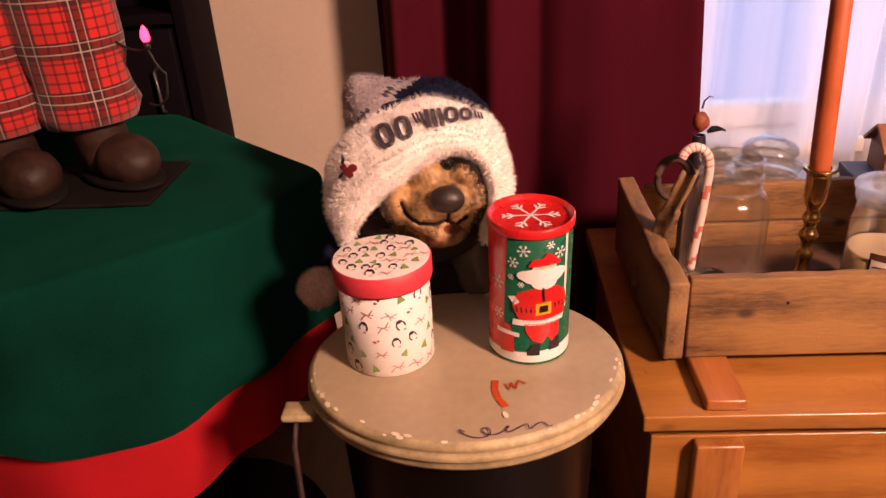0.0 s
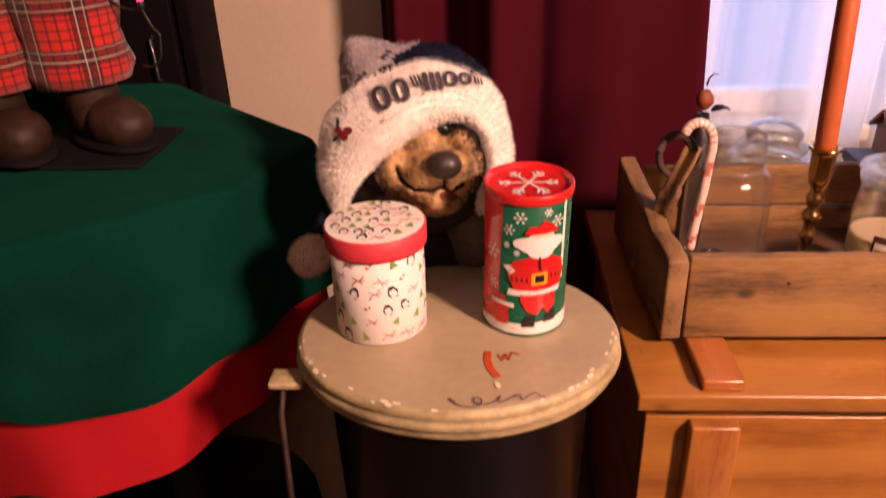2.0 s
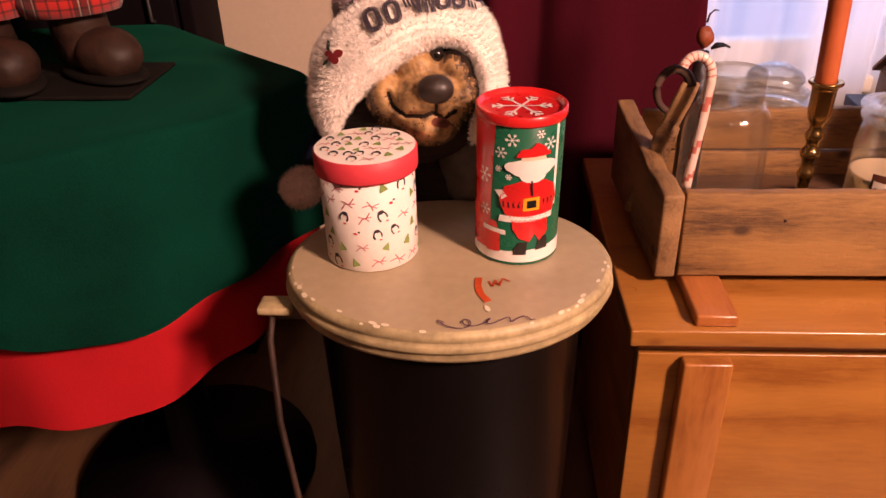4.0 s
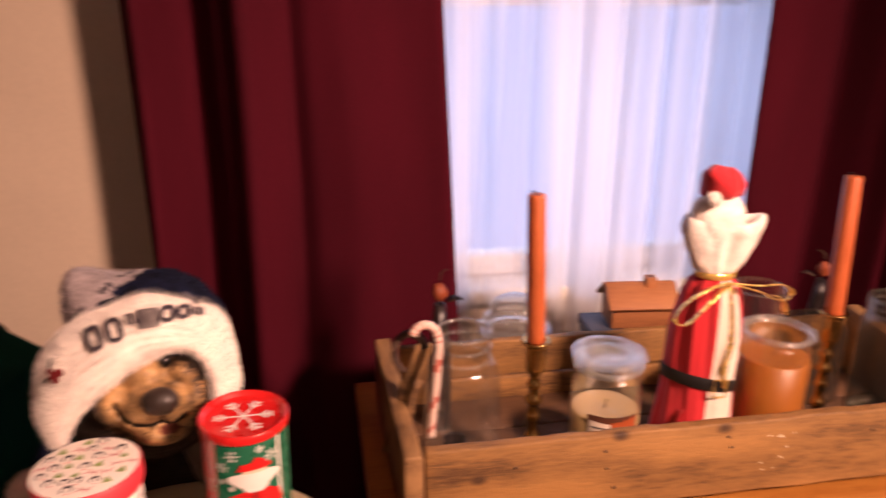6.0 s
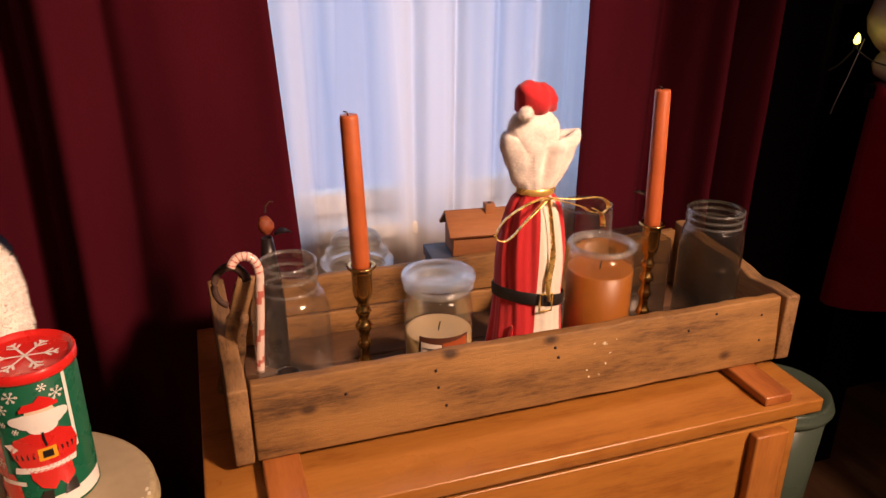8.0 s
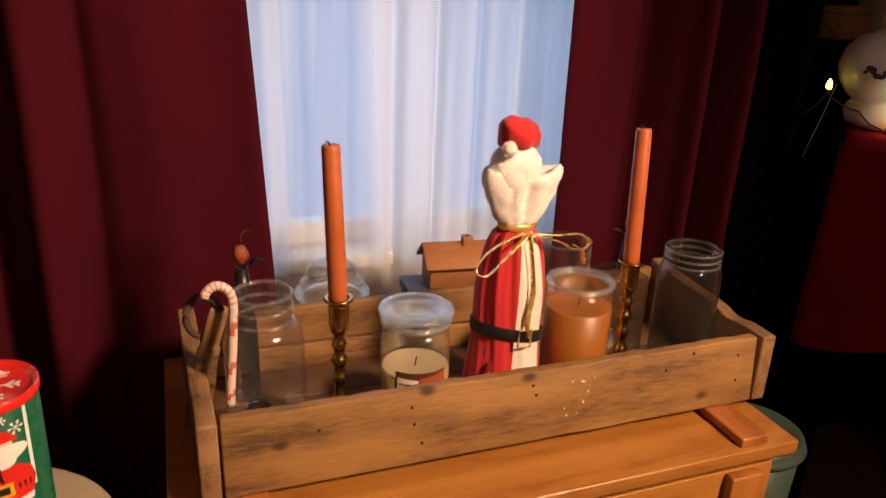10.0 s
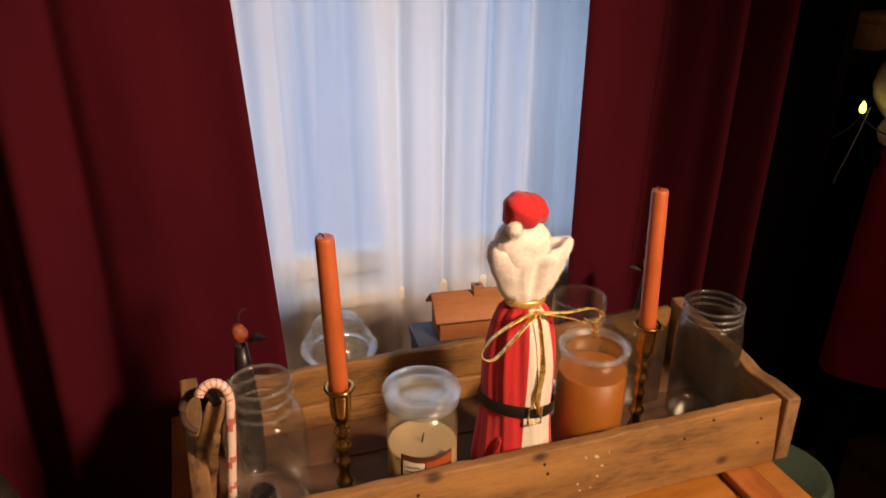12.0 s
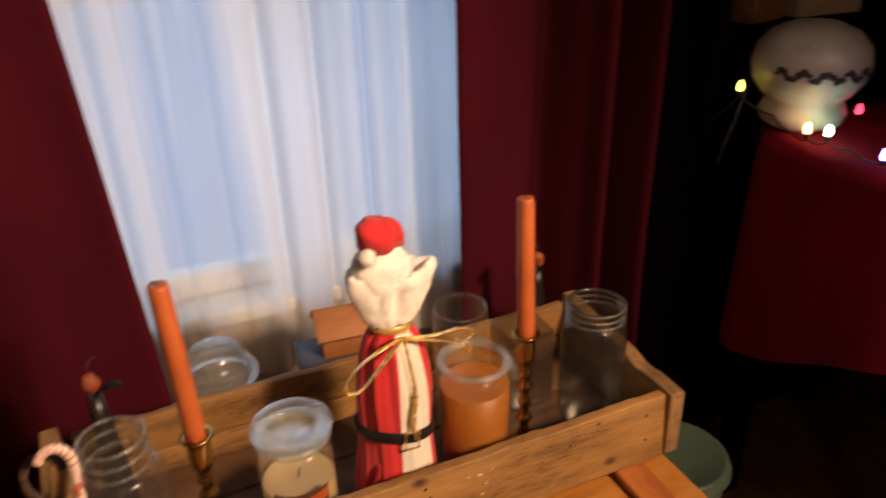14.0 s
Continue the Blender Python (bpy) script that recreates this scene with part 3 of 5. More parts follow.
def panel(x0, x1, taper, y, folds, seed, columns=260, rows=40):
    """A heavy curtain whose folds follow a depth profile, wandering a little from top to foot."""
    bm = bmesh.new()
    grid = []
    for j in range(rows + 1):
        h = j / rows
        z = 0.05 + 2.05 * h
        row = []
        for i in range(columns + 1):
            u = i / columns
            x = x0 + (x1 - x0) * u
            d = folds(x + 0.012 * noise.noise(Vector((z * 1.3, seed, 0)))) * (1.15 - 0.3 * h)
            d += 0.006 * noise.noise(Vector((x * 9, z * 1.4, seed))) + 0.0022 * noise.noise(Vector((x * 30, z * 5, seed)))
            hem = 0.004 * (bump_at(u, 0, 0.012) + bump_at(u, 1, 0.012))
            row.append(bm.verts.new((x + taper * (1 - h) * u ** 2 + 0.10 * d, y + d + hem, z)))
        grid.append(row)
    for a, b in zip(grid, grid[1:]):
        for i in range(columns):
            bm.faces.new((a[i], a[i + 1], b[i + 1], b[i]))
    return bm


for x0, x1, taper, folds, seed in ((-0.150, 0.317, 0.111, left_folds, 1.3), (0.935, 1.352, 0.0, right_folds, 4.4)):
    cur = link("curtain", panel(x0, x1, taper, 1.276, folds, seed), "curtain")
    th_ = cur.modifiers.new("thick", "SOLIDIFY"); th_.thickness = 0.004
    tagged(cur, "heavy burgundy curtain hanging in soft folds", "curtain", group="curtains at the window")
sh = link("sheer_curtain", drape(0.30, 1.045, 0.42, 2.08, CURTAIN + 0.040, 8.5, 0.016, 2.2, 0.0, 320), "sheer")
tagged(sh, "thin white voile curtain with soft folds", "sheer curtain")

# ---- the pine chest ----
chest = thing("wooden_chest", (0.21, 0.712, 0), "orange varnished pine chest with battens on its lid", "chest")
CX, CD, CT = 0.84, 0.49, 0.485
part("lid", box(-0.004, CX + 0.004, 0, CD, CT - 0.022, CT, 0.003, 10, 0.0008), "pine", chest)
part("front_panel", box(0.012, CX - 0.012, 0.022, 0.040, 0.05, 0.438, 0.002, 6), "pine", chest)
part("front_rail", box(0.012, CX - 0.012, 0.026, 0.044, 0.441, CT - 0.0245, 0.001), "pine_deep", chest)
part("back_panel", box(0.03, CX - 0.03, CD - 0.04, CD - 0.02, 0.05, CT - 0.024, 0.002), "pine_dark", chest)
for x0, x1 in ((0.012, 0.032), (CX - 0.032, CX - 0.012)):
    part("side_panel", box(x0, x1, 0.0405, CD - 0.041, 0.05, CT - 0.024, 0.002), "pine_dark", chest)
part("bottom_panel", box(0.034, CX - 0.034, 0.043, CD - 0.043, 0.05, 0.065, 0.001), "pine_dark", chest)
for x0, x1 in ((0.066, 0.112), (CX - 0.092, CX - 0.046)):
    part("lid_batten", box(x0, x1, 0.008, CD - 0.02, CT, CT + 0.015, 0.0035, 4, 0.0006), "pine_deep", chest)
    part("front_batten", box(x0 - 0.006, x1 + 0.004, 0.004, 0.0218, 0.05, 0.436, 0.0035, 4, 0.0006), "pine_up", chest)
for x in (0.012, CX - 0.052):
    for y in (0.03, CD - 0.06):
        part("foot", box(x, x + 0.04, y, y + 0.035, 0, 0.05, 0.003), "pine_dark", chest)

# ---- the old crate on it ----
crate = thing("wooden_crate", (0.27, 0.80, 0.50), "long weathered wooden crate with open top on the chest", "crate")
L = 0.77


def board(name, x0, x1, y0, y1, z0, z1, material, parent, seed, chips=0.0016, lean=0.0, grid=44):
    """A rough sawn board: finely cut, its edges nicked and its faces uneven."""
    b = box(x0, x1, y0, y1, z0, z1, 0.0025, grid, 0.0010, seed)
    for v in b.verts:
        top = (v.co.z - z0) / (z1 - z0)
        v.co.y += lean * top
        if top > 0.85:
            v.co.z += chips * noise.noise(Vector((v.co.x * 40, v.co.y * 40, seed))) * 1.6 - chips * max(0, noise.noise(Vector((v.co.x * 16, seed, 2)))) * 2
    return part(name, b, material, parent)


board("front_board", 0.002, L - 0.002, 0, 0.016, 0.002, 0.104, "crate", crate, 3, lean=0.009)
board("back_board", 0.002, L - 0.002, 0.276, 0.290, 0.002, 0.046, "crate", crate, 5)
board("back_board", 0.002, L - 0.002, 0.277, 0.291, 0.049, 0.109, "crate", crate, 8)
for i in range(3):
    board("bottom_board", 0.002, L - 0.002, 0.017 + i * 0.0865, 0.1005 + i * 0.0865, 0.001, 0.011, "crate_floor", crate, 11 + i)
for x0, x1, sd in ((-0.025, -0.001, 21), (L + 0.001, L + 0.024, 24)):
    b = box(x0, x1, 0.000, 0.292, 0, 0.112, 0.003, 30, 0.0012, sd)
    for v in b.verts:
        q = v.co.y / 0.292
        if v.co.z > 0.08:
            v.co.z += -0.006 * (1 - q) + 0.009 * q ** 2 - 0.006 * math.exp(-((q - 0.28) / 0.07) ** 2) + 0.0012 * noise.noise(v.co * 60)
        v.co.x += (-0.010 if x0 < 0 else 0.004) * q
    part("end_board", b, "crate_end", crate)
nail = lathe(((0, 0.0012), (0.0016, 0.0011), (0.0021, 0.0004), (0.0022, -0.001)), 10)
bmesh.ops.rotate(nail, verts=nail.verts, matrix=Matrix.Rotation(radians(90), 3, "X"))
first = part("nail", nail, "nail", crate)
for i, (x, z) in enumerate(((0.115, 0.072), (0.232, 0.082), (0.235, 0.058), (0.245, 0.030), (0.405, 0.070), (0.40, 0.085), (0.61, 0.075), (0.655, 0.094), (0.735, 0.080), (0.735, 0.040))):
    n_ = first if i == 0 else first.copy()
    if i:
        scene.collection.objects.link(n_)
    n_.location = (x, -0.0005 + 0.009 * z / 0.104, z)
spl = bmesh.new()
for k in range(13):
    u, v = 0.44 + 0.03 * rng.random() * (1 + 0.8 * rng.random()), 0.022 + 0.062 * rng.random()
    shape(ellipse(u + 0.012 * (v - 0.05) / 0.03, v, 0.0006 + 0.0009 * rng.random(), 0.0006 + 0.0016 * rng.random(), 6), spl, lambda a, b_: (a, -0.0012 + 0.009 * b_ / 0.104, b_), 0, 0)
part("paint_spatter", spl, "chip", crate, "tiny pale paint drips")


# ---- glass jars, candles, candlesticks ----
def jar_profile(r, h, neck, shoulder, wall=0.003, bead=True):
    """Outer wall up to the rim, then the inner wall down to the floor of the jar."""
    zs = h - shoulder
    out = [(0, 0.0), (r * 0.80, 0.0), (r * 0.92, 0.002), (r * 0.98, 0.006), (r, 0.014), (r, zs * 0.5), (r, zs - 0.014)]
    for k in range(1, 9):
        q = k / 8 * math.pi / 2
        out.append((neck + 0.0005 + (r - neck - 0.0005) * math.cos(q), zs - 0.014 + 0.034 * math.sin(q) ** 1.1))
    if bead:
        top = zs + 0.022
        for k in range(3):
            zz = top + k * (h - top - 0.004) / 3
            out += [(neck, zz), (neck + 0.0016, zz + 0.0018), (neck, zz + 0.0036)]
    out += [(neck + 0.0012, h - 0.002), (neck, h), (neck - 0.002, h), (neck - 0.003, h - 0.004)]
    return out


def jar_thing(name, at, r, h, neck, shoulder, label, category, glass="glass", bead=True, group=""):
    t = thing(name, at, label, category, group)
    g = part("glass", lathe(jar_profile(r, h, neck, shoulder, bead=bead), 48), glass, t)
    g.visible_shadow = False
    if bead:
        z0 = h - shoulder + 0.024
        for k in range(3):
            zz = z0 + k * (h - z0 - 0.003) / 2
            q = part("rim_ring", lathe(((neck, zz - 0.0022), (neck + 0.0022, zz - 0.001), (neck + 0.0026, zz + 0.0006), (neck, zz + 0.0024)), 48), "glass_rim", t)
            q.visible_shadow = False
    return t


jar_thing("mason_jar", (0.337, 0.912, 0.512), 0.051, 0.203, 0.036, 0.062, "empty clear glass canning jar in the crate", "jar", group="jars in the crate")
cup = thing("small_dark_jar", (0.325, 0.895, 0.5180), "tiny dark glass votive standing inside the clear jar", "votive")
part("body", lathe(((0, 0), (0.014, 0), (0.0165, 0.003), (0.0165, 0.042), (0.0150, 0.046), (0.0138, 0.042), (0.0138, 0.004), (0, 0.004)), 24), "dark_bottle", cup)
jar_thing("mason_jar", (0.988, 0.918, 0.512), 0.048, 0.199, 0.041, 0.048, "empty glass canning jar with threaded rim, tinted dark", "jar", "smoke_glass", group="jars in the crate")
sq = thing("square_glass_vase", (0.915, 1.003, 0.512), "square clear glass vase beside a candlestick", "vase")
b = box(-0.038, 0.038, -0.038, 0.038, 0, 0.135, 0.008)
bmesh.ops.delete(b, geom=[f for f in b.faces if f.calc_center_median().z > 0.134 and abs(f.normal.z) > 0.9], context="FACES")
g = part("glass", b, "smoke_glass", sq)
g.visible_shadow = False


def candle_jar(at, r, h, wax, wax_h, label, lid=None, sticker=True):
    t = jar_thing("jar_candle", at, r, h, r * 0.86, 0.030, label, "candle", bead=False, group="jar candles")
    part("wax", lathe(((0, 0.010), (r - 0.003, 0.010), (r - 0.0015, 0.014), (r - 0.0015, wax_h), (r - 0.004, wax_h + 0.001), (r * 0.5, wax_h - 0.003), (0, wax_h - 0.002)), 40), wax, t)
    part("wick", tube([(0, 0, wax_h - 0.003), (0.001, 0, wax_h + 0.006), (0.003, 0.001, wax_h + 0.011)], 0.0009, 6), "wick", t)
    rim = [(r * 0.86, h - 0.006), (r * 0.98, h - 0.004), (r * 1.02, h), (r * 1.0, h + 0.004), (r * 0.93, h + 0.005), (r * 0.83, h + 0.003), (r * 0.80, h - 0.004), (r * 0.86, h - 0.006)]
    q = part("rim", lathe(rim, 48), "glass_rim", t)
    q.visible_shadow = False
    if lid:
        q = part("lid", lathe(((0, h + 0.0035), (r * 0.52, h + 0.0035), (r * 0.58, h + 0.0075), (r * 0.72, h + 0.010), (r * 1.05, h + 0.010), (r * 1.08, h + 0.013), (r * 1.05, h + 0.0165), (r * 0.75, h + 0.0175), (r * 0.66, h + 0.015), (r * 0.58, h + 0.0095), (0, h + 0.0075)), 48), lid, t, "thick glass lid with a sunken middle")
        q.visible_shadow = False
    if sticker:
        def on(u, v, k=1.0):
            a = -1.72 + u / r
            return ((r + 0.0006 * k) * math.cos(a), (r + 0.0006 * k) * math.sin(a), v + 0.010)
        lb = bmesh.new()
        shape([(-0.034, 0.022), (0.036, 0.022), (0.036, 0.084), (-0.034, 0.084)], lb, lambda u, v: on(u, v, 1), 0, 4)
        shape([(-0.033, 0.024), (-0.005, 0.024), (-0.003, 0.074), (-0.031, 0.076)], lb, lambda u, v: on(u, v, 2), 1, 3)
        shape([(-0.002, 0.060), (0.034, 0.066), (0.034, 0.081), (-0.002, 0.076)], lb, lambda u, v: on(u, v, 2), 2, 3)
        shape([(-0.002, 0.034), (0.034, 0.030), (0.034, 0.060), (-0.002, 0.056)], lb, lambda u, v: on(u, v, 2), 1, 3)
        for k in range(5):
            shape([(-0.029, 0.066 - k * 0.007), (-0.009, 0.066 - k * 0.007), (-0.009, 0.068 - k * 0.007), (-0.029, 0.068 - k * 0.007)], lb, lambda u, v: on(u, v, 3), 3, 1)
        part("label", lb, ["label_dark", "label", "label_rust", "grey_metal"], t, "brown and cream paper label with grey bars")
    return t


candle_jar((0.532, 0.890, 0.512), 0.0470, 0.150, "cream_wax", 0.082, "cream scented candle in a lidded glass jar", "glass_rim")
candle_jar((0.785, 0.903, 0.512), 0.0490, 0.170, "amber_wax", 0.134, "orange pumpkin candle in an open glass jar", None, False)


def candlestick(at, lean, top_lean):
    s = thing("candlestick", at, "turned brass candlestick standing in the crate", "candlestick", "brass candlesticks")
    prof = [(0, 0), (0.030, 0), (0.031, 0.003), (0.028, 0.007), (0.014, 0.012), (0.009, 0.018), (0.0075, 0.026)]
    for z, r in ((0.032, 0.0100), (0.058, 0.0112), (0.088, 0.0100), (0.114, 0.0116), (0.136, 0.0105)):
        prof += [(0.0068, z - 0.009), (r * 0.8, z - 0.005), (r, z), (r * 0.8, z + 0.005), (0.0068, z + 0.009)]
    prof += [(0.0075, 0.150), (0.011, 0.156), (0.0128, 0.164), (0.0132, 0.190), (0.0140, 0.194), (0.0182, 0.197), (0.0188, 0.199), (0.0178, 0.2005), (0.0128, 0.2000), (0.0118, 0.198), (0.0118, 0.180), (0, 0.180)]
    part("stem", lathe(prof, 32), "brass", s)
    c = thing("taper_candle", (at[0], at[1], at[2] + 0.181), "rust orange taper candle in a brass candlestick", "candle", "taper candles", lean=lean)
    h = 0.208 + top_lean
    part("wax", lathe(((0, 0), (0.0110, 0), (0.0117, 0.03), (0.0116, h * 0.5), (0.0110, h - 0.004), (0.0100, h), (0.0060, h - 0.001), (0, h - 0.002)), 28), "candle", c)
    part("wick", tube([(0, 0, h - 0.004), (-0.002, 0, h + 0.003), (-0.006, 0.001, h + 0.004)], 0.0009, 6), "wick", c)


candlestick((0.425, 0.874, 0.512), (-3.5, -1.2), 0.0)
candlestick((0.857, 0.890, 0.512), (-6.0, 2.0), 0.0)

# candy cane hooked over the jar's rim
cane = thing("candy_cane", (0.285, 0.872, 0.540), "pink and white striped candy cane leaning on the jar", "candy cane")
pts = [(0.004, 0.004, 0.042), (0.006, 0.004, 0.070), (0.011, 0.004, 0.120), (0.015, 0.007, 0.172)]
pts += [(0.015 - 0.017 + 0.017 * math.cos(a), 0.008 + 0.012 * math.sin(a) * 0.4, 0.178 + 0.021 * math.sin(a)) for a in np.linspace(0.1, 2.7, 9)]
dense = []
for p, q in zip(pts, pts[1:]):
    for k in range(6):
        dense.append(Vector(p).lerp(Vector(q), k / 6))
dense.append(Vector(pts[-1]))
b = tube(dense, 0.0056, 14)
for i, f in enumerate(b.faces):
    ring, k = divmod(i, 14)
    f.material_index = 1 if (ring * 1.0 + k * 0.42) % 5.9 < 1.5 else 0
part("stick", b, ["cane_white", "cane_red"], cane)
bn = thing("wooden_hook", (0.274, 0.890, 0.522), "brown wooden slat with a dark curled hook leaning in the crate", "hook")
slat = [Vector(a).lerp(Vector(c), k / 5) for a, c in zip(((-0.026, 0.062, -0.009), (-0.014, 0.045, 0.060), (-0.004, 0.030, 0.120)), ((-0.014, 0.045, 0.060), (-0.004, 0.030, 0.120), (0.012, 0.014, 0.180))) for k in range(6)]
part("slat", tube(slat, lambda t: 0.017 - 0.005 * t + 0.0008 * math.sin(t * 23), 14, 0.4), "crate_end", bn)
curl = [(-0.008 + 0.020 * math.cos(a), 0.010 + 0.006 * math.sin(a), 0.172 + 0.024 * math.sin(a)) for a in np.linspace(0.2, 4.4, 26)]
part("curl", tube(curl, lambda t: 0.0060 - 0.0022 * t, 12), "dry_leaf", bn, "dark curled hook")
st = thing("cork", (0.432, 0.825, 0.512), "small tan cork lying in the crate", "cork", turn=20)
b = lathe(((0, 0), (0.007, 0), (0.0075, 0.002), (0.007, 0.022), (0, 0.022)), 16)
bmesh.ops.rotate(b, verts=b.verts, matrix=Matrix.Rotation(radians(90), 3, "Y"))
bmesh.ops.translate(b, verts=b.verts, vec=(0, 0, 0.0075))
part("body", b, "cream_wax", st)

# ---- the felt bottle bag ----
bag = thing("bottle_gift_bag", (0.663, 0.895, 0.512), "red felt bottle bag with white stripe, plush collar and belt", "gift bag", lean=(1.5, 0.9))
b = bmesh.new()
rows = []
prof = [(0.058, 0.0), (0.056, 0.03), (0.050, 0.075), (0.047, 0.12), (0.049, 0.165), (0.046, 0.20), (0.038, 0.246), (0.026, 0.272)]
STEPS = 84
for r, z in prof:
    row = []
    for i in range(STEPS):
        a = 2 * math.pi * i / STEPS
        rr = r * (1 + (0.035 + 0.05 * abs(z - 0.12) / 0.12) * math.sin(9 * a + 2 * z * 10) * 0.8 + 0.03 * math.sin(23 * a + z * 30))
        row.append(b.verts.new((rr * math.cos(a), rr * 0.9 * math.sin(a), z)))
    rows.append(row)
for p, q in zip(rows, rows[1:]):
    for i in range(STEPS):
        f = b.faces.new((p[i], p[(i + 1) % STEPS], q[(i + 1) % STEPS], q[i]))
        ang = 360 * (i + 0.5) / STEPS
        f.material_index = 1 if 262 < ang < 316 else 0
b.faces.new(rows[0]); b.faces.new(rows[-1])
sack = part("sack", b, ["bag_red", "bag_white"], bag)
sack.modifiers.new("soft", "SUBSURF").render_levels = 1
# hem corner flaring to one side
b = bmesh.new()
g0 = []
for j in range(6):
    for i in range(6):
        u, v = i / 5, j / 5
        g0.append(b.verts.new((-0.036 - 0.034 * u * (1 - v), -0.036 - 0.004 * math.sin(u * 9), 0.001 + 0.085 * v)))
for j in range(5):
    for i in range(5):
        b.faces.new((g0[j * 6 + i], g0[j * 6 + i + 1], g0[j * 6 + i + 7], g0[j * 6 + i + 6]))
fl = part("hem_flap", b, "bag_red", bag)
fl.modifiers.new("thick", "SOLIDIFY").thickness = 0.002


def collar_radius(a, h):
    return 0.025 + 0.030 * h ** 0.7 + h * (0.004 * math.cos(2 * a) + 0.0035 * math.cos(5 * a + 0.6) + 0.002 * math.cos(9 * a))


b = bmesh.new()
rows = []
for j in range(19):
    h = min(1, j / 15)
    over = max(0, j - 15) / 3
    row = []
    for i in range(72):
        a = 2 * math.pi * i / 72
        r = collar_radius(a, h) - 0.007 * max(0, h - 0.75) ** 2 * 16 - 0.014 * over ** 1.2 + 0.0022 * noise.noise(Vector((math.cos(a) * 3, math.sin(a) * 3, h * 5)))
        dent = 0.017 * math.exp(-((a - 4.80) / 0.22) ** 2) * math.sin(0.25 + h * 2.4) + 0.007 * math.exp(-((a - 4.15) / 0.14) ** 2) * h + 0.006 * math.exp(-((a - 5.45) / 0.14) ** 2) * h
        z = 0.274 + 0.070 * h + 0.004 * math.sin(over * 3.1) - 0.010 * over ** 2 + (0.007 * abs(math.cos(a)) ** 2 - 0.003 + 0.002 * math.cos(5 * a + 1)) * h ** 3
        row.append(b.verts.new(((r - dent) * math.cos(a), (r - dent) * 0.66 * math.sin(a), z)))
    rows.append(row)
for p, q in zip(rows, rows[1:]):
    for i in range(72):
        b.faces.new((p[i], p[(i + 1) % 72], q[(i + 1) % 72], q[i]))
b.faces.new(rows[-1]); b.faces.new(rows[0])
ball((-0.010, 0.0, 0.345), (0.036, 0.028, 0.042), 24, 0.004, 40, b)
bmesh.ops.recalc_face_normals(b, faces=b.faces)
b.normal_update()
tufts = bmesh.new()
fur(b, tufts, 12000, 0.0020, rng, 0.05, 0.00022)
me = bpy.data.meshes.new("tmp"); tufts.to_mesh(me); tufts.free(); b.from_mesh(me)
part("plush_collar", b, "fur_white", bag, "gathered white plush collar")
cap = ball((-0.010, -0.002, 0.391), (0.029, 0.026, 0.023), 32, 0.005, 34)
for v in cap.verts:
    if v.co.z < 0.377:
        v.co.z = 0.377 + (v.co.z - 0.377) * 0.2
    if v.co.x < -0.010 and v.co.z > 0.39:
        k = (-0.010 - v.co.x) / 0.025
        v.co.z += 0.012 * k
        v.co.x -= 0.004 * k
        v.co.y -= 0.008 * k
    v.co.y += 0.005 * math.exp(-((v.co.x - 0.006) / 0.006) ** 2) * (1 if v.co.y < 0 else 0)
cap_ob = part("cap", cap, "bag_red", bag, "small folded red felt cap")
pm = ball((0, 0, 0), (0.0095, 0.0095, 0.0095), 18, 0.001, 90)
pm.normal_update()
tufts = bmesh.new()
fur(pm, tufts, 700, 0.002, rng, 0.0, 0.0004)
me = bpy.data.meshes.new("tmp"); tufts.to_mesh(me); tufts.free(); pm.from_mesh(me)
bmesh.ops.translate(pm, verts=pm.verts, vec=(-0.033, -0.026, 0.380))
pom = part("pompom", pm, "fur_white", cap_ob)
b = bmesh.new()
ring = []
for j, z in enumerate((0.111, 0.114, 0.126, 0.129)):
    o = 0.0030 if j in (1, 2) else 0.0018
    ring.append([b.verts.new(((0.0492 + o) * math.cos(2 * math.pi * i / 56), (0.0492 + o) * 0.9 * math.sin(2 * math.pi * i / 56), z - 0.010 * math.cos(2 * math.pi * i / 56 - 0.2) - 0.006 * math.sin(2 * math.pi * i / 56))) for i in range(56)])
for p, q in zip(ring, ring[1:]):
    for i in range(56):
        b.faces.new((p[i], p[(i + 1) % 56], q[(i + 1) % 56], q[i]))
belt = part("belt", b, "belt", bag, "narrow black felt belt")
b = tube([(0.004 + 0.009 * x, -0.0505, 0.126 + 0.013 * z) for x, z in ((-1, -1), (0, -1), (1, -1), (1, 0), (1, 1), (0, 1), (-1, 1), (-1, 0), (-1, -1))], 0.0013, 6)
part("buckle", b, "gold", belt, "square gold buckle")
loops = (((0, -0.036, 0.272), (-0.030, -0.046, 0.270), (-0.062, -0.050, 0.254), (-0.076, -0.052, 0.232), (-0.060, -0.054, 0.226), (-0.034, -0.050, 0.248), (0, -0.038, 0.272)),
         ((0, -0.036, 0.272), (0.040, -0.040, 0.268), (0.075, -0.036, 0.266), (0.096, -0.030, 0.252), (0.090, -0.028, 0.240), (0.066, -0.034, 0.246), (0.046, -0.040, 0.258), (0, -0.038, 0.272)),
         ((0.002, -0.038, 0.270), (0.010, -0.047, 0.20), (0.005, -0.051, 0.15), (0.008, -0.053, 0.128)),
         ((0.070, -0.034, 0.250), (0.084, -0.034, 0.240), (0.088, -0.034, 0.222)))
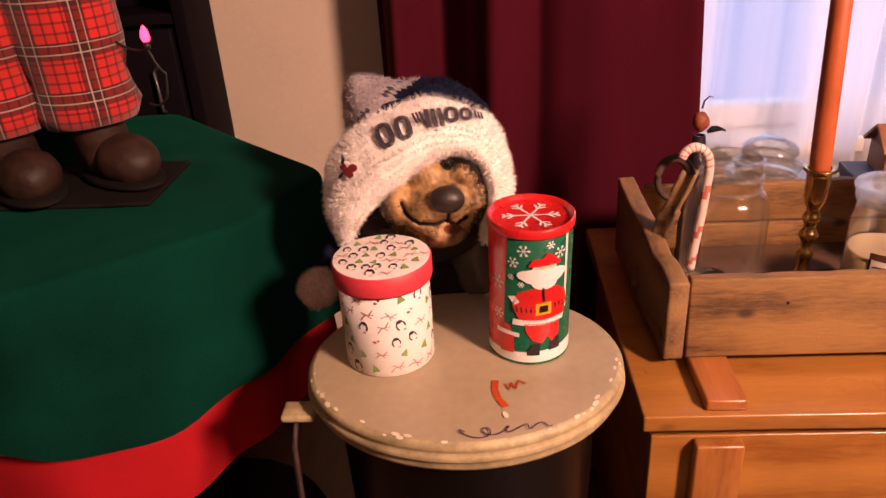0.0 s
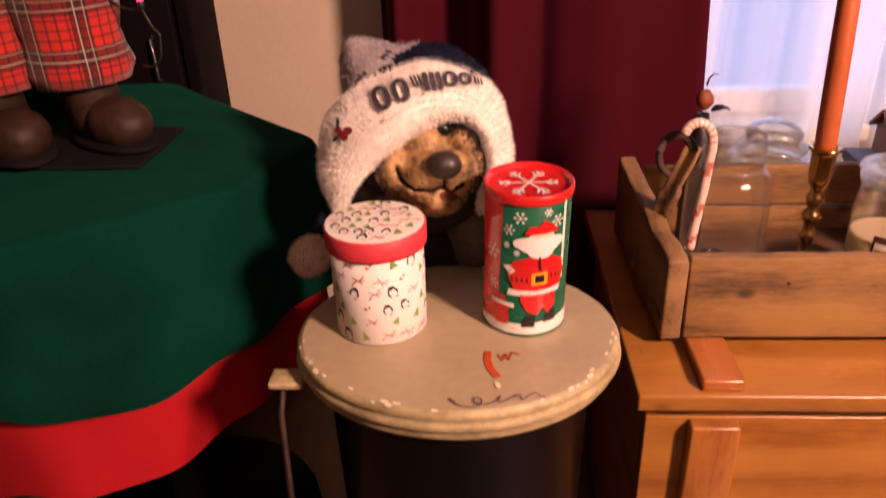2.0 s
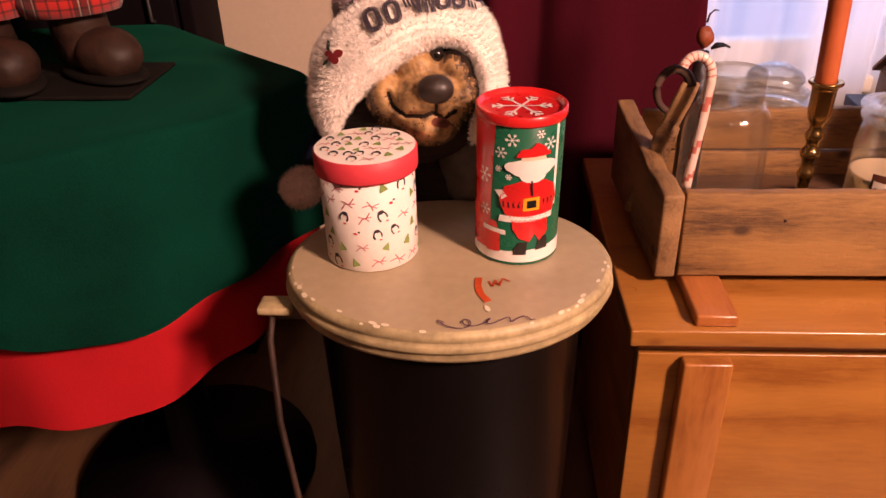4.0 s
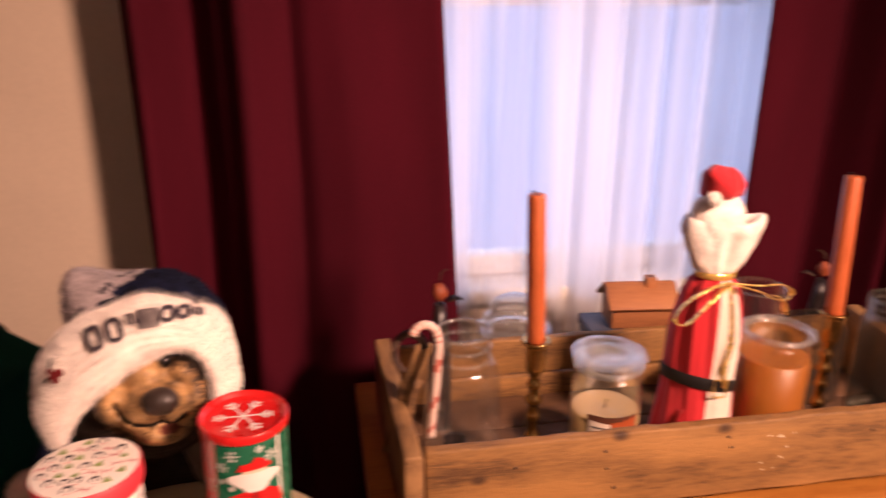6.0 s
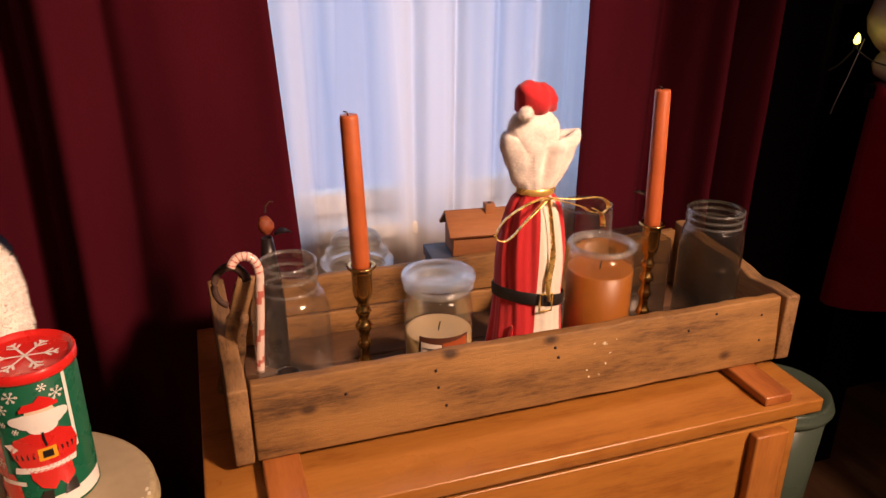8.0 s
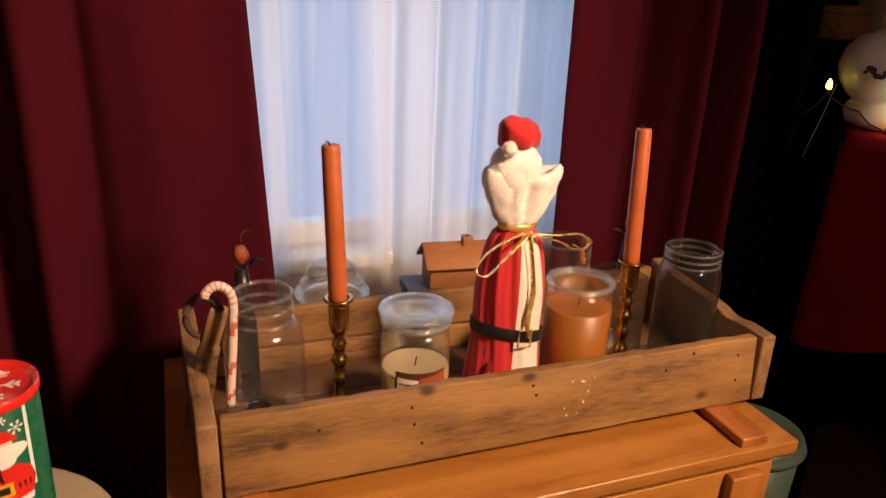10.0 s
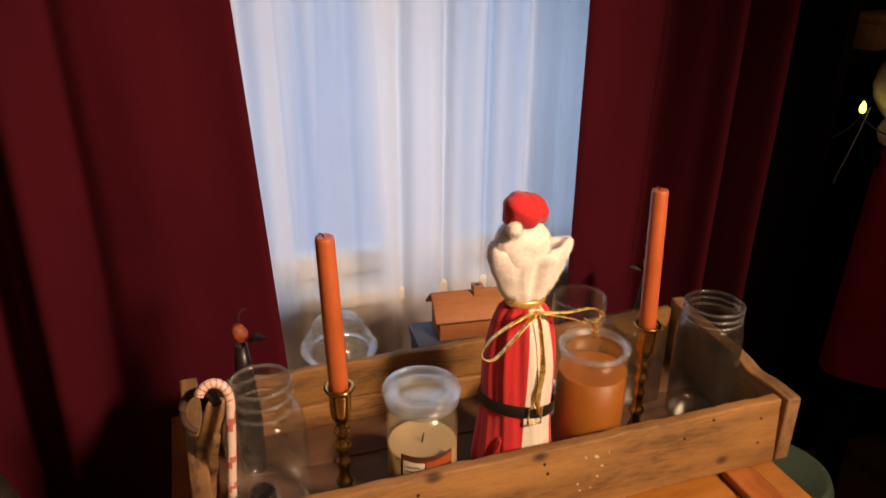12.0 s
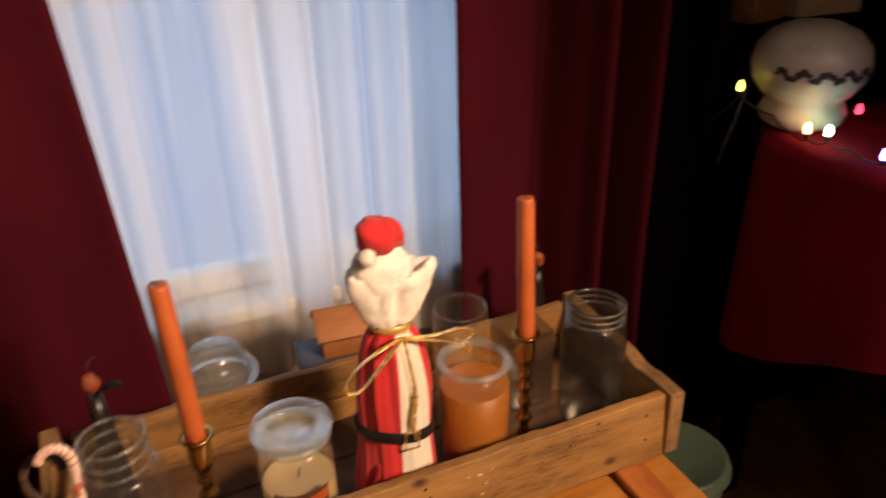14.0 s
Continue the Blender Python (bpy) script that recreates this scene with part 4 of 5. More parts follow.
for lp in loops:
    dense = []
    for i in range(len(lp) - 1):
        p0, p1, p2, p3 = (Vector(lp[max(0, min(len(lp) - 1, i + o))]) for o in (-1, 0, 1, 2))
        for k in range(5):
            t = k / 5
            dense.append(0.5 * ((2 * p1) + (p2 - p0) * t + (2 * p0 - 5 * p1 + 4 * p2 - p3) * t * t + (3 * p1 - p0 - 3 * p2 + p3) * t ** 3))
    dense.append(Vector(lp[-1]))
    part("ribbon", tube(dense, 0.0040, 8, 0.22), "gold", bag)
part("ribbon", lathe(((0.0255, 0.268), (0.0272, 0.270), (0.0272, 0.275), (0.0255, 0.277)), 36, 0.8), "gold", bag, "gold ribbon tied round the neck")

# ---- behind the crate, on the chest ----
aj = jar_thing("lidded_glass_jar", (0.474, 1.150, CT), 0.055, 0.098, 0.047, 0.026, "clear glass apothecary jar with a domed lid", "jar", bead=False)
q = part("lid", lathe([(r_, z_ + 0.006) for r_, z_ in ((0.047, 0.0985), (0.058, 0.100), (0.061, 0.104), (0.061, 0.108), (0.055, 0.111), (0.047, 0.114), (0.046, 0.117), (0.051, 0.120), (0.052, 0.124), (0.047, 0.127), (0.039, 0.132), (0.038, 0.136), (0.042, 0.140), (0.041, 0.146), (0.035, 0.153), (0.020, 0.161), (0, 0.163))], 48), "frosty_glass", aj, "stepped glass lid")
q.visible_shadow = False
jar_thing("glass_bowl", (0.806, 0.990, 0.512), 0.040, 0.200, 0.038, 0.018, "clear round glass vase at the back of the crate", "bowl", bead=False)
gb = thing("keepsake_box", (0.660, 1.146, CT), "low blue-grey box under the toy house", "box", turn=-4)
part("body", box(-0.060, 0.060, -0.036, 0.036, 0, 0.092, 0.002), "slate", gb)
part("lid", box(-0.063, 0.063, -0.039, 0.039, 0.0925, 0.110, 0.002), "slate", gb)
hs = thing("toy_house", (0.686, 1.143, CT + 0.1105), "small brown wooden toy house with a chimney on a box", "toy house", turn=-6)
part("wall", box(-0.052, 0.052, -0.032, 0.032, 0, 0.040, 0.002), "house", hs)
for s in (-1, 1):
    b = box(-0.060, 0.060, -0.026, 0.026, -0.003, 0.003, 0.0012)
    bmesh.ops.rotate(b, verts=b.verts, matrix=Matrix.Rotation(radians(-38 * s), 3, "X"))
    bmesh.ops.translate(b, verts=b.verts, vec=(0, s * 0.0215, 0.0535))
    part("roof", b, "house", hs)
b = bmesh.new()
for x in (-0.0515, 0.0515):
    v1, v2, v3 = b.verts.new((x, -0.031, 0.040)), b.verts.new((x, 0.031, 0.040)), b.verts.new((x, 0, 0.064))
    b.faces.new((v1, v2, v3))
gv = list(b.verts)
for i, j in ((0, 1), (1, 2), (2, 0)):
    b.faces.new((gv[i], gv[j], gv[j + 3], gv[i + 3]))
part("gable", b, "house", hs)
ch = part("chimney", box(0.008, 0.026, -0.012, 0.006, 0.045, 0.082, 0.0015), "house", hs)
part("chimney_hole", lathe(((0, 0.0002), (0.0035, 0.0004), (0.0035, 0)), 12, 1, (0.017, -0.003, 0.0822)), "wick", ch)


def pod_vase(at, h, lean):
    v = thing("dried_pod_vase", at, "dark slim vase with a dried orange pod and leaf", "vase", "pod vases", turn=lean)
    part("body", lathe(((0, 0), (0.015, 0), (0.017, 0.02), (0.017, h * 0.5), (0.012, h * 0.8), (0.008, h), (0.006, h), (0.009, h * 0.8), (0, h * 0.7)), 26), "dark_bottle", v)
    b = ball((0, 0, h + 0.018), (0.0105, 0.0095, 0.0145), 18, 0.003, 80)
    part("pod", b, "pod", v, "dried orange seed pod")
    part("stalk", tube([(0, 0, h + 0.036), (0.002, 0, h + 0.046), (0.008, 0.001, h + 0.051), (0.013, 0.001, h + 0.050)], lambda t: 0.0016 - 0.0008 * t, 6), "dry_leaf", v)
    b = bmesh.new()
    lv = [[b.verts.new((0.010 + 0.026 * t, (w - 0.5) * 0.022 * math.sin(math.pi * min(1, t + 0.12)), h + 0.002 + 0.020 * t - 0.02 * t * t + 0.004 * abs(w - 0.5))) for w in (0, 0.5, 1)] for t in (0, 0.3, 0.6, 0.9)]
    for p, q in zip(lv, lv[1:]):
        for i in range(2):
            b.faces.new((p[i], p[i + 1], q[i + 1], q[i]))
    lf = part("leaf", b, "dry_leaf", v)
    lf.modifiers.new("thick", "SOLIDIFY").thickness = 0.001


pod_vase((0.322, 1.005, 0.512), 0.200, 0)
pod_vase((1.016, 1.128, CT), 0.172, 140)

# ---- the pail with its oval lid ----
PX, PY, PZ = 0.010, 0.678, 0.598
pail = thing("lidded_pail", (PX, PY, 0), "black oval pail with a tan enamelled lid", "pail")
part("body", lathe(((0, 0), (0.105, 0), (0.110, 0.004), (0.128, 0.30), (0.134, 0.545), (0.138, 0.552), (0.136, 0.556), (0, 0.556)), 56, 0.83), "pail", pail)
lid = part("lid", lathe(((0, PZ - 0.036), (0.148, PZ - 0.036), (0.155, PZ - 0.033), (0.158, PZ - 0.028), (0.1565, PZ - 0.0235), (0.159, PZ - 0.022), (0.1625, PZ - 0.018), (0.1615, PZ - 0.013), (0.1585, PZ - 0.011), (0.1600, PZ - 0.009), (0.1605, PZ - 0.005), (0.1585, PZ - 0.0015), (0.1545, PZ)), 96, 0.825), "lid_edge", pail, "chipped cream rim with stepped ridges")
part("lid_top", lathe(((0.1545, PZ), (0.150, PZ + 0.0004), (0.09, PZ + 0.0012), (0, PZ + 0.0014)), 96, 0.825), "lid", lid, "smooth tan enamelled top")
b = box(-0.182, -0.148, -0.060, -0.034, PZ - 0.033, PZ - 0.025, 0.003)
part("handle_ear", b, "lid_edge", pail, "cream ear of the lid clasp")


part("bail", tube([(-0.168, -0.047, PZ - 0.028), (-0.172, -0.062, PZ - 0.060), (-0.165, -0.092, 0.46), (-0.150, -0.118, 0.38), (-0.120, -0.140, 0.315)], 0.0035, 8), "boot", pail, "brown wire bail hanging down")


def on_lid(u, v):
    return (u - PX, v - PY, PZ + 0.0024)


b = bmesh.new()
for q in stroke([(0.041, 0.634), (0.040, 0.620), (0.043, 0.606), (0.050, 0.594)], 0.0065):
    shape(q, b, on_lid, 0, 0)
for q in stroke([(0.050, 0.628), (0.054, 0.619), (0.056, 0.630), (0.060, 0.620), (0.063, 0.633), (0.070, 0.628)], 0.0018):
    shape(q, b, on_lid, 0, 0)
part("red_mark", b, "red_ink", lid, "red marker scribble")
b = bmesh.new()
xs = np.linspace(0.012, 0.090, 60)
pen = [(0.012 + 0.078 * t - 0.010 * math.sin(t * 26) * (1 - t), 0.557 + 0.013 * t + 0.006 * math.sin(t * 30 + 0.6) * (1.1 - 0.6 * t)) for t in np.linspace(0, 1, 90)]
for q in stroke(pen, 0.0012):
    shape(q, b, on_lid, 0, 0)
part("ink_scrawl", b, "purple_ink", lid, "dark purple pen scrawl")
b = bmesh.new()
for k in range(24):
    a = rng.uniform(3.3, 6.2)
    rr = rng.uniform(0.150, 0.1585)
    s = rng.uniform(0.0008, 0.0035) if k > 4 else rng.uniform(0.002, 0.0036)
    shape(ellipse(rr * math.cos(a), rr * 0.825 * math.sin(a), s * 1.4, s * 0.7, 8, turn=a + 1.57), b, lambda u, v: (u, v, PZ + 0.0006 - max(0, (math.hypot(u, v / 0.825) - 0.1545)) * 0.35), 0, 0)
shape(ellipse(0.049 - PX, 0.583 - PY, 0.0025, 0.005, 8, turn=0.3), b, lambda u, v: (u, v, PZ + 0.0022), 0, 0)
tagged(part("worn_enamel", b, "chip", lid, "chipped bare spots"), kind="stuff")

# ---- white card box with a coral band ----
WB = (-0.066, 0.688, PZ + 0.002)
wr, wh = 0.0455, 0.106
wb = thing("round_card_box", WB, "round white card box printed with small winter motifs", "gift box")
part("body", lathe(((0, 0), (wr - 0.001, 0), (wr, 0.001), (wr, wh), (0, wh)), 64), "paper_white", wb)
wl = part("lid", lathe(((wr + 0.0012, wh - 0.014), (wr + 0.0032, wh - 0.0145), (wr + 0.0036, wh - 0.0125), (wr + 0.0036, wh + 0.0045), (wr + 0.002, wh + 0.006)), 64), "band_red", wb, "coral red rim of the lid")
part("lid_top", lathe(((wr + 0.002, wh + 0.006), (wr - 0.002, wh + 0.0066), (0, wh + 0.007)), 64), "paper_white", wl)


def motif(bm, place, u, v, kind, s, t):
    def tr(pts):
        c, d = math.cos(t), math.sin(t)
        return [(u + s * (x * c - y * d), v + s * (x * d + y * c)) for x, y in pts]
    if kind == 0:
        shape(tr([(-1, -1), (1, -1), (0.55, -0.2), (0.75, -0.2), (0, 1.3), (-0.75, -0.2), (-0.55, -0.2)]), bm, place, 0, 0)
    elif kind == 1:
        for q in stroke([(math.cos(a), 1.25 * math.sin(a)) for a in np.linspace(-0.4, 3.9, 10)], 0.36):
            shape(tr(q), bm, place, 1, 0)
        shape(tr(ellipse(0, 1.2, 0.75, 0.5, 8)), bm, place, 1, 0)
        shape(tr(ellipse(0.5, -1.25, 0.4, 0.2, 6)), bm, place, 3, 0)
    elif kind == 2:
        for q in stroke([(-1.6, -0.8), (-0.3, 0.1), (0.6, 0.0), (1.8, 0.9)], 0.22) + stroke([(-0.9, 0.9), (0.2, 0.1), (0.9, -0.9)], 0.2) + stroke([(0.6, 0.0), (1.7, -0.2)], 0.2):
            shape(tr(q), bm, place, 2, 0)
    else:
        shape(tr(ellipse(0, 0, 0.5, 0.35, 7)), bm, place, 3, 0)
        shape(tr(ellipse(0.7, 0.8, 0.3, 0.3, 6)), bm, place, 1, 0)


b = bmesh.new()
rows_u = 14
for j in range(6):
    for i in range(rows_u * 1):
        u = (i + 0.5 * (j % 2) + rng.uniform(-0.2, 0.2)) / rows_u * 2 * math.pi * wr
        v = 0.010 + j * 0.0155 + rng.uniform(-0.002, 0.002)
        motif(b, lambda p, q: ((wr + 0.0005) * math.cos(p / wr), (wr + 0.0005) * math.sin(p / wr), q), u, v, int(rng.choice([0, 0, 1, 2, 2, 3])), rng.uniform(0.0036, 0.0048), rng.uniform(-0.4, 0.4))
part("print", b, ["tree_green", "ink_dark", "pink", "band_red"], wb, "small green, pink and charcoal printed motifs")
b = bmesh.new()
for j in range(-3, 4):
    for i in range(-3, 4):
        u, v = (i + 0.5 * (j % 2)) * 0.0135 + rng.uniform(-0.002, 0.002), j * 0.0125 + rng.uniform(-0.002, 0.002)
        if math.hypot(u, v) < wr - 0.005:
            motif(b, lambda p, q: (p, q, wh + 0.0076), u, v, int(rng.choice([0, 0, 1, 1, 2, 2])), rng.uniform(0.0034, 0.0044), rng.uniform(-0.3, 0.3))
part("print", b, ["tree_green", "ink_dark", "pink", "band_red"], wl, "small printed motifs")

# ---- the tall printed tin ----
TN = (0.077, 0.700, PZ + 0.002)
tr_, th = 0.0405, 0.147
tin = thing("printed_tin", TN, "tall green and red round tin with holiday print", "tin", lean=(1.5, 1.0))
part("body", lathe(((0, 0), (tr_ - 0.001, 0), (tr_ + 0.0006, 0.0008), (tr_ + 0.0006, 0.0022), (tr_, 0.003), (tr_, th - 0.006), (tr_ - 0.001, th - 0.005), (0, th - 0.005)), 72), "tin_green", tin)
tl = part("lid", lathe(((tr_ + 0.0006, th - 0.0062), (tr_ + 0.0016, th - 0.006), (tr_ + 0.0018, th - 0.004), (tr_ + 0.0016, th + 0.0025), (tr_ + 0.0004, th + 0.0035), (tr_ - 0.0012, th + 0.003), (tr_ - 0.0022, th - 0.001), (tr_ - 0.004, th - 0.0018), (0, th - 0.0015)), 72), "tin_red", tin, "red lid with raised edge")
FRONT = -1.545


def on_tin(k):
    def place(u, v):
        u = 0.007 + (u - 0.010) * 1.24 if k > 2 else u
        a = FRONT + u / tr_
        return ((tr_ + 0.00035 * k) * math.cos(a), (tr_ + 0.00035 * k) * math.sin(a), v)
    return place


def flake(bm, place, u, v, s, index, w=0.0011):
    for k in range(6):
        a = k * math.pi / 3 + 0.05
        tip = (u + s * math.cos(a), v + s * math.sin(a))
        strokes = [[(u, v), tip]]
        for f, g in ((0.6, 0.32), (0.85, 0.22)):
            base = (u + f * s * math.cos(a), v + f * s * math.sin(a))
            for d in (-0.75, 0.75):
                strokes.append([base, (base[0] + g * s * math.cos(a + d), base[1] + g * s * math.sin(a + d))])
        for st_ in strokes:
            for q in stroke(st_, w):
                shape(q, bm, place, index, 0)


b = bmesh.new()
flake(b, lambda u, v: (u, v, th - 0.0006), 0.0, 0.0, 0.027, 0, 0.0022)
part("snowflake", b, "tin_white", tl, "white printed snowflake")
# index: 0 white, 1 red, 2 black, 3 yellow, 4 cream, 5 green
b = bmesh.new()
shape([(-0.062, 0.004), (-0.030, 0.004), (-0.0295, 0.06), (-0.028, 0.10), (-0.026, 0.141), (-0.062, 0.141)], b, on_tin(1), 1, 4)
shape([(0.034, 0.060), (0.0375, 0.060), (0.0375, 0.1405), (0.034, 0.1405)], b, on_tin(1), 0, 4)
shape([(-0.062, 0.0035), (0.06, 0.0035), (0.06, 0.020), (0.04, 0.019), (0.022, 0.014), (0.004, 0.010), (-0.014, 0.0065), (-0.062, 0.012)], b, on_tin(2), 0, 4)
fig = ((1, [(-0.022, 0.012), (-0.010, 0.014), (-0.0105, 0.034), (-0.022, 0.034)]), (0, [(-0.026, 0.034), (-0.006, 0.033), (-0.006, 0.038), (-0.026, 0.039)]), (1, [(-0.021, 0.039), (-0.012, 0.039), (-0.014, 0.0455), (-0.019, 0.046)]),
       (2, [(0.000, 0.012), (0.010, 0.012), (0.0105, 0.026), (0.004, 0.026), (0.004, 0.018), (0.000, 0.017)]), (2, [(0.017, 0.016), (0.028, 0.016), (0.027, 0.030), (0.020, 0.030)]),
       (1, [(-0.002, 0.050), (0.026, 0.050), (0.027, 0.034), (0.020, 0.026), (0.016, 0.034), (0.012, 0.026), (0.004, 0.030), (-0.001, 0.040)]),
       (1, [(-0.006, 0.052), (0.030, 0.052), (0.034, 0.070), (0.031, 0.083), (0.022, 0.090), (0.004, 0.090), (-0.008, 0.084), (-0.012, 0.070)]),
       (0, [(-0.012, 0.047), (0.030, 0.049), (0.031, 0.055), (0.010, 0.0535), (-0.011, 0.054)]), (0, [(-0.016, 0.078), (-0.010, 0.070), (-0.006, 0.074), (-0.010, 0.080)]),
       (2, [(-0.012, 0.062), (0.033, 0.064), (0.033, 0.0705), (-0.012, 0.0685)]))
for ix, pts in fig:
    shape(pts, b, on_tin(3), ix, 3)
shape([(0.006, 0.0595), (0.0185, 0.0600), (0.0182, 0.0735), (0.0062, 0.0725)], b, on_tin(4), 3, 2)
shape([(0.0088, 0.0625), (0.0158, 0.0628), (0.0156, 0.0705), (0.0090, 0.0700)], b, on_tin(5), 2, 2)
for cu, cv, ra, rb in ((0.0115, 0.1015, 0.0165, 0.0085), (-0.001, 0.1035, 0.0075, 0.0055), (0.0245, 0.1040, 0.0065, 0.0055), (0.0125, 0.0950, 0.0100, 0.0070)):
    shape(ellipse(cu, cv, ra, rb, 18), b, on_tin(4), 0, 2)
shape([(-0.006, 0.102), (0.000, 0.096), (0.010, 0.089), (0.016, 0.0885), (0.022, 0.097), (0.029, 0.103), (0.025, 0.110), (0.004, 0.111), (-0.005, 0.108)], b, on_tin(4), 0, 3)
shape([(0.003, 0.110), (0.022, 0.1105), (0.020, 0.117), (0.004, 0.1165)], b, on_tin(5), 4, 2)
shape([(0.001, 0.1155), (0.024, 0.1165), (0.020, 0.123), (0.014, 0.1275), (0.010, 0.122), (0.003, 0.121)], b, on_tin(6), 1, 3)
shape([(0.000, 0.1135), (0.0245, 0.1145), (0.0245, 0.1185), (0.001, 0.1175)], b, on_tin(7), 1, 2)
for q in stroke([(0.0115, 0.090), (0.0115, 0.083), (0.0125, 0.075)], 0.0016):
    shape(q, b, on_tin(5), 2, 0)
for u, v, s in ((-0.010, 0.129, 0.0062), (0.0155, 0.134, 0.0040), (0.026, 0.124, 0.0062), (-0.020, 0.116, 0.0055), (-0.038, 0.09, 0.008), (-0.036, 0.055, 0.006), (-0.022, 0.100, 0.003), (-0.012, 0.093, 0.003)):
    flake(b, on_tin(2), u, v, s, 0, 0.0007)
part("print", b, ["tin_white", "tin_red", "tin_black", "tin_gold", "tin_skin", "tin_green"], tin, "printed red, white and black shapes with snowflakes")

# ---- the bear statue and its plush hat ----
# the head and the hat are shaped in a tilted plane of their own: (u, v) in units of PXU to the right and up, w metres to the front
HEAD, PXU = Vector((-0.023, 0.745, 0.748)), 0.000576
FRONT_W = (Vector((0.037, 0.049, 1.044)) - HEAD).normalized()
RIGHT_U = Vector((0.9977, 0.0376, -0.0559))
UP_V = FRONT_W.cross(RIGHT_U).normalized()


def head_at(u, v, w):
    return HEAD + RIGHT_U * (u * PXU) + UP_V * (v * PXU) + FRONT_W * w


# lumps of the face: centre u, v, half sizes, height of the rim, rise
LUMPS = ((-10, 0, 150, 130, -0.075, 0.058), (20, -18, 80, 66, -0.046, 0.066), (32, -14, 52, 36, -0.030, 0.056), (26, -66, 48, 27, -0.038, 0.050), (-50, -8, 38, 50, -0.036, 0.044), (88, -2, 28, 46, -0.040, 0.042), (2, 40, 50, 40, -0.038, 0.046), (66, 40, 38, 34, -0.038, 0.042))
SMILE = ((-44, -10), (-36, -30), (-14, -46), (14, -48), (36, -40), (52, -50), (72, -34))


def lump(u, v, k):
    cu, cv, a, c, base, rise = k
    q = 1 - ((u - cu) / a) ** 2 - ((v - cv) / c) ** 2
    return base + rise * math.sqrt(q) if q > 0 else base - 0.03 * min(1, -q)


def seg_gap(u, v, line):
    best = 1e9
    for (a, c), (d, e) in zip(line, line[1:]):
        t = max(0, min(1, ((u - a) * (d - a) + (v - c) * (e - c)) / ((d - a) ** 2 + (e - c) ** 2)))
        best = min(best, math.hypot(u - a - t * (d - a), v - c - t * (e - c)))
    return best


def face_height(u, v):
    hs = [lump(u, v, k) for k in LUMPS]
    w = math.log(sum(math.exp(h * 260) for h in hs)) / 260
    w -= 0.0065 * math.exp(-(seg_gap(u, v, SMILE) / 5.0) ** 2)
    w -= 0.0050 * math.exp(-(seg_gap(u, v, ((38, -28), (37, -44))) / 3.5) ** 2)
    w -= 0.0090 * math.exp(-((u - 46) / 17) ** 2 - ((v + 55) / 8) ** 2)
    w -= 0.0080 * math.exp(-((u - 35) / 13) ** 2 - ((v - 62) / 12) ** 2) + 0.006 * math.exp(-((u + 34) / 13) ** 2 - ((v - 50) / 12) ** 2)
    ang = math.atan2(v + 20, u - 30)
    return w + 0.0011 * noise.fractal(Vector((ang * 7, math.hypot(u - 30, v + 20) * 0.02, 3)), 1, 2, 3) + 0.0004 * noise.noise(Vector((u * 0.3, v * 0.3, 1)))


b = bmesh.new()
G = 116
grid = [[b.verts.new(head_at(-150 + 280 * i / G, -125 + 235 * j / G, face_height(-150 + 280 * i / G, -125 + 235 * j / G))) for i in range(G + 1)] for j in range(G + 1)]
for j in range(G):
    for i in range(G):
        u, v = -150 + 280 * (i + 0.5) / G, -125 + 235 * (j + 0.5) / G
        if ((u + 10) / 150) ** 2 + (v / 130) ** 2 > 0.98:
            continue
        f = b.faces.new((grid[j][i], grid[j][i + 1], grid[j + 1][i + 1], grid[j + 1][i]))
        d = min(((u - 12) / 98) ** 2 + ((v + 6) / 78) ** 2, ((u - 26) / 50) ** 2 + ((v + 66) / 29) ** 2)
        d += 0.18 * noise.fractal(Vector((u * 0.06, v * 0.06, 7)), 1, 2, 3) + 0.20 * noise.noise(Vector((math.atan2(v + 20, u - 30) * 9, 0, 2)))
        f.material_index = 1 if d < 0.95 else 0
        if 0.70 < d < 0.95:
            f.material_index = 5 if noise.noise(Vector((u * 0.2, v * 0.2, 4))) > -0.25 else f.material_index
        if seg_gap(u, v, SMILE) < 3.2 or seg_gap(u, v, ((38, -28), (37, -44))) < 2.2:
            f.material_index = 0
        if ((u - 47) / 17) ** 2 + ((v + 56) / 9) ** 2 < 1:
            f.material_index = 4
        if noise.noise(Vector((u * 0.45, v * 0.45, 9))) > 0.58 and v < 0:
            f.material_index = 0
bmesh.ops.delete(b, geom=[v for v in b.verts if not v.link_faces], context="VERTS")


def local_ball(u, v, w, size, segs, rough, freq, index):
    """An uneven lump in the head's own plane; size in metres across, up and to the front."""
    t = ball((0, 0, 0), (size[0], size[1], size[2]), segs, rough, freq)
    for q in t.verts:
        q.co = head_at(u + q.co.x / PXU, v + q.co.y / PXU, w + q.co.z)
    for f in t.faces:
        f.material_index = index
    me = bpy.data.meshes.new("tmp"); t.to_mesh(me); t.free(); b.from_mesh(me)


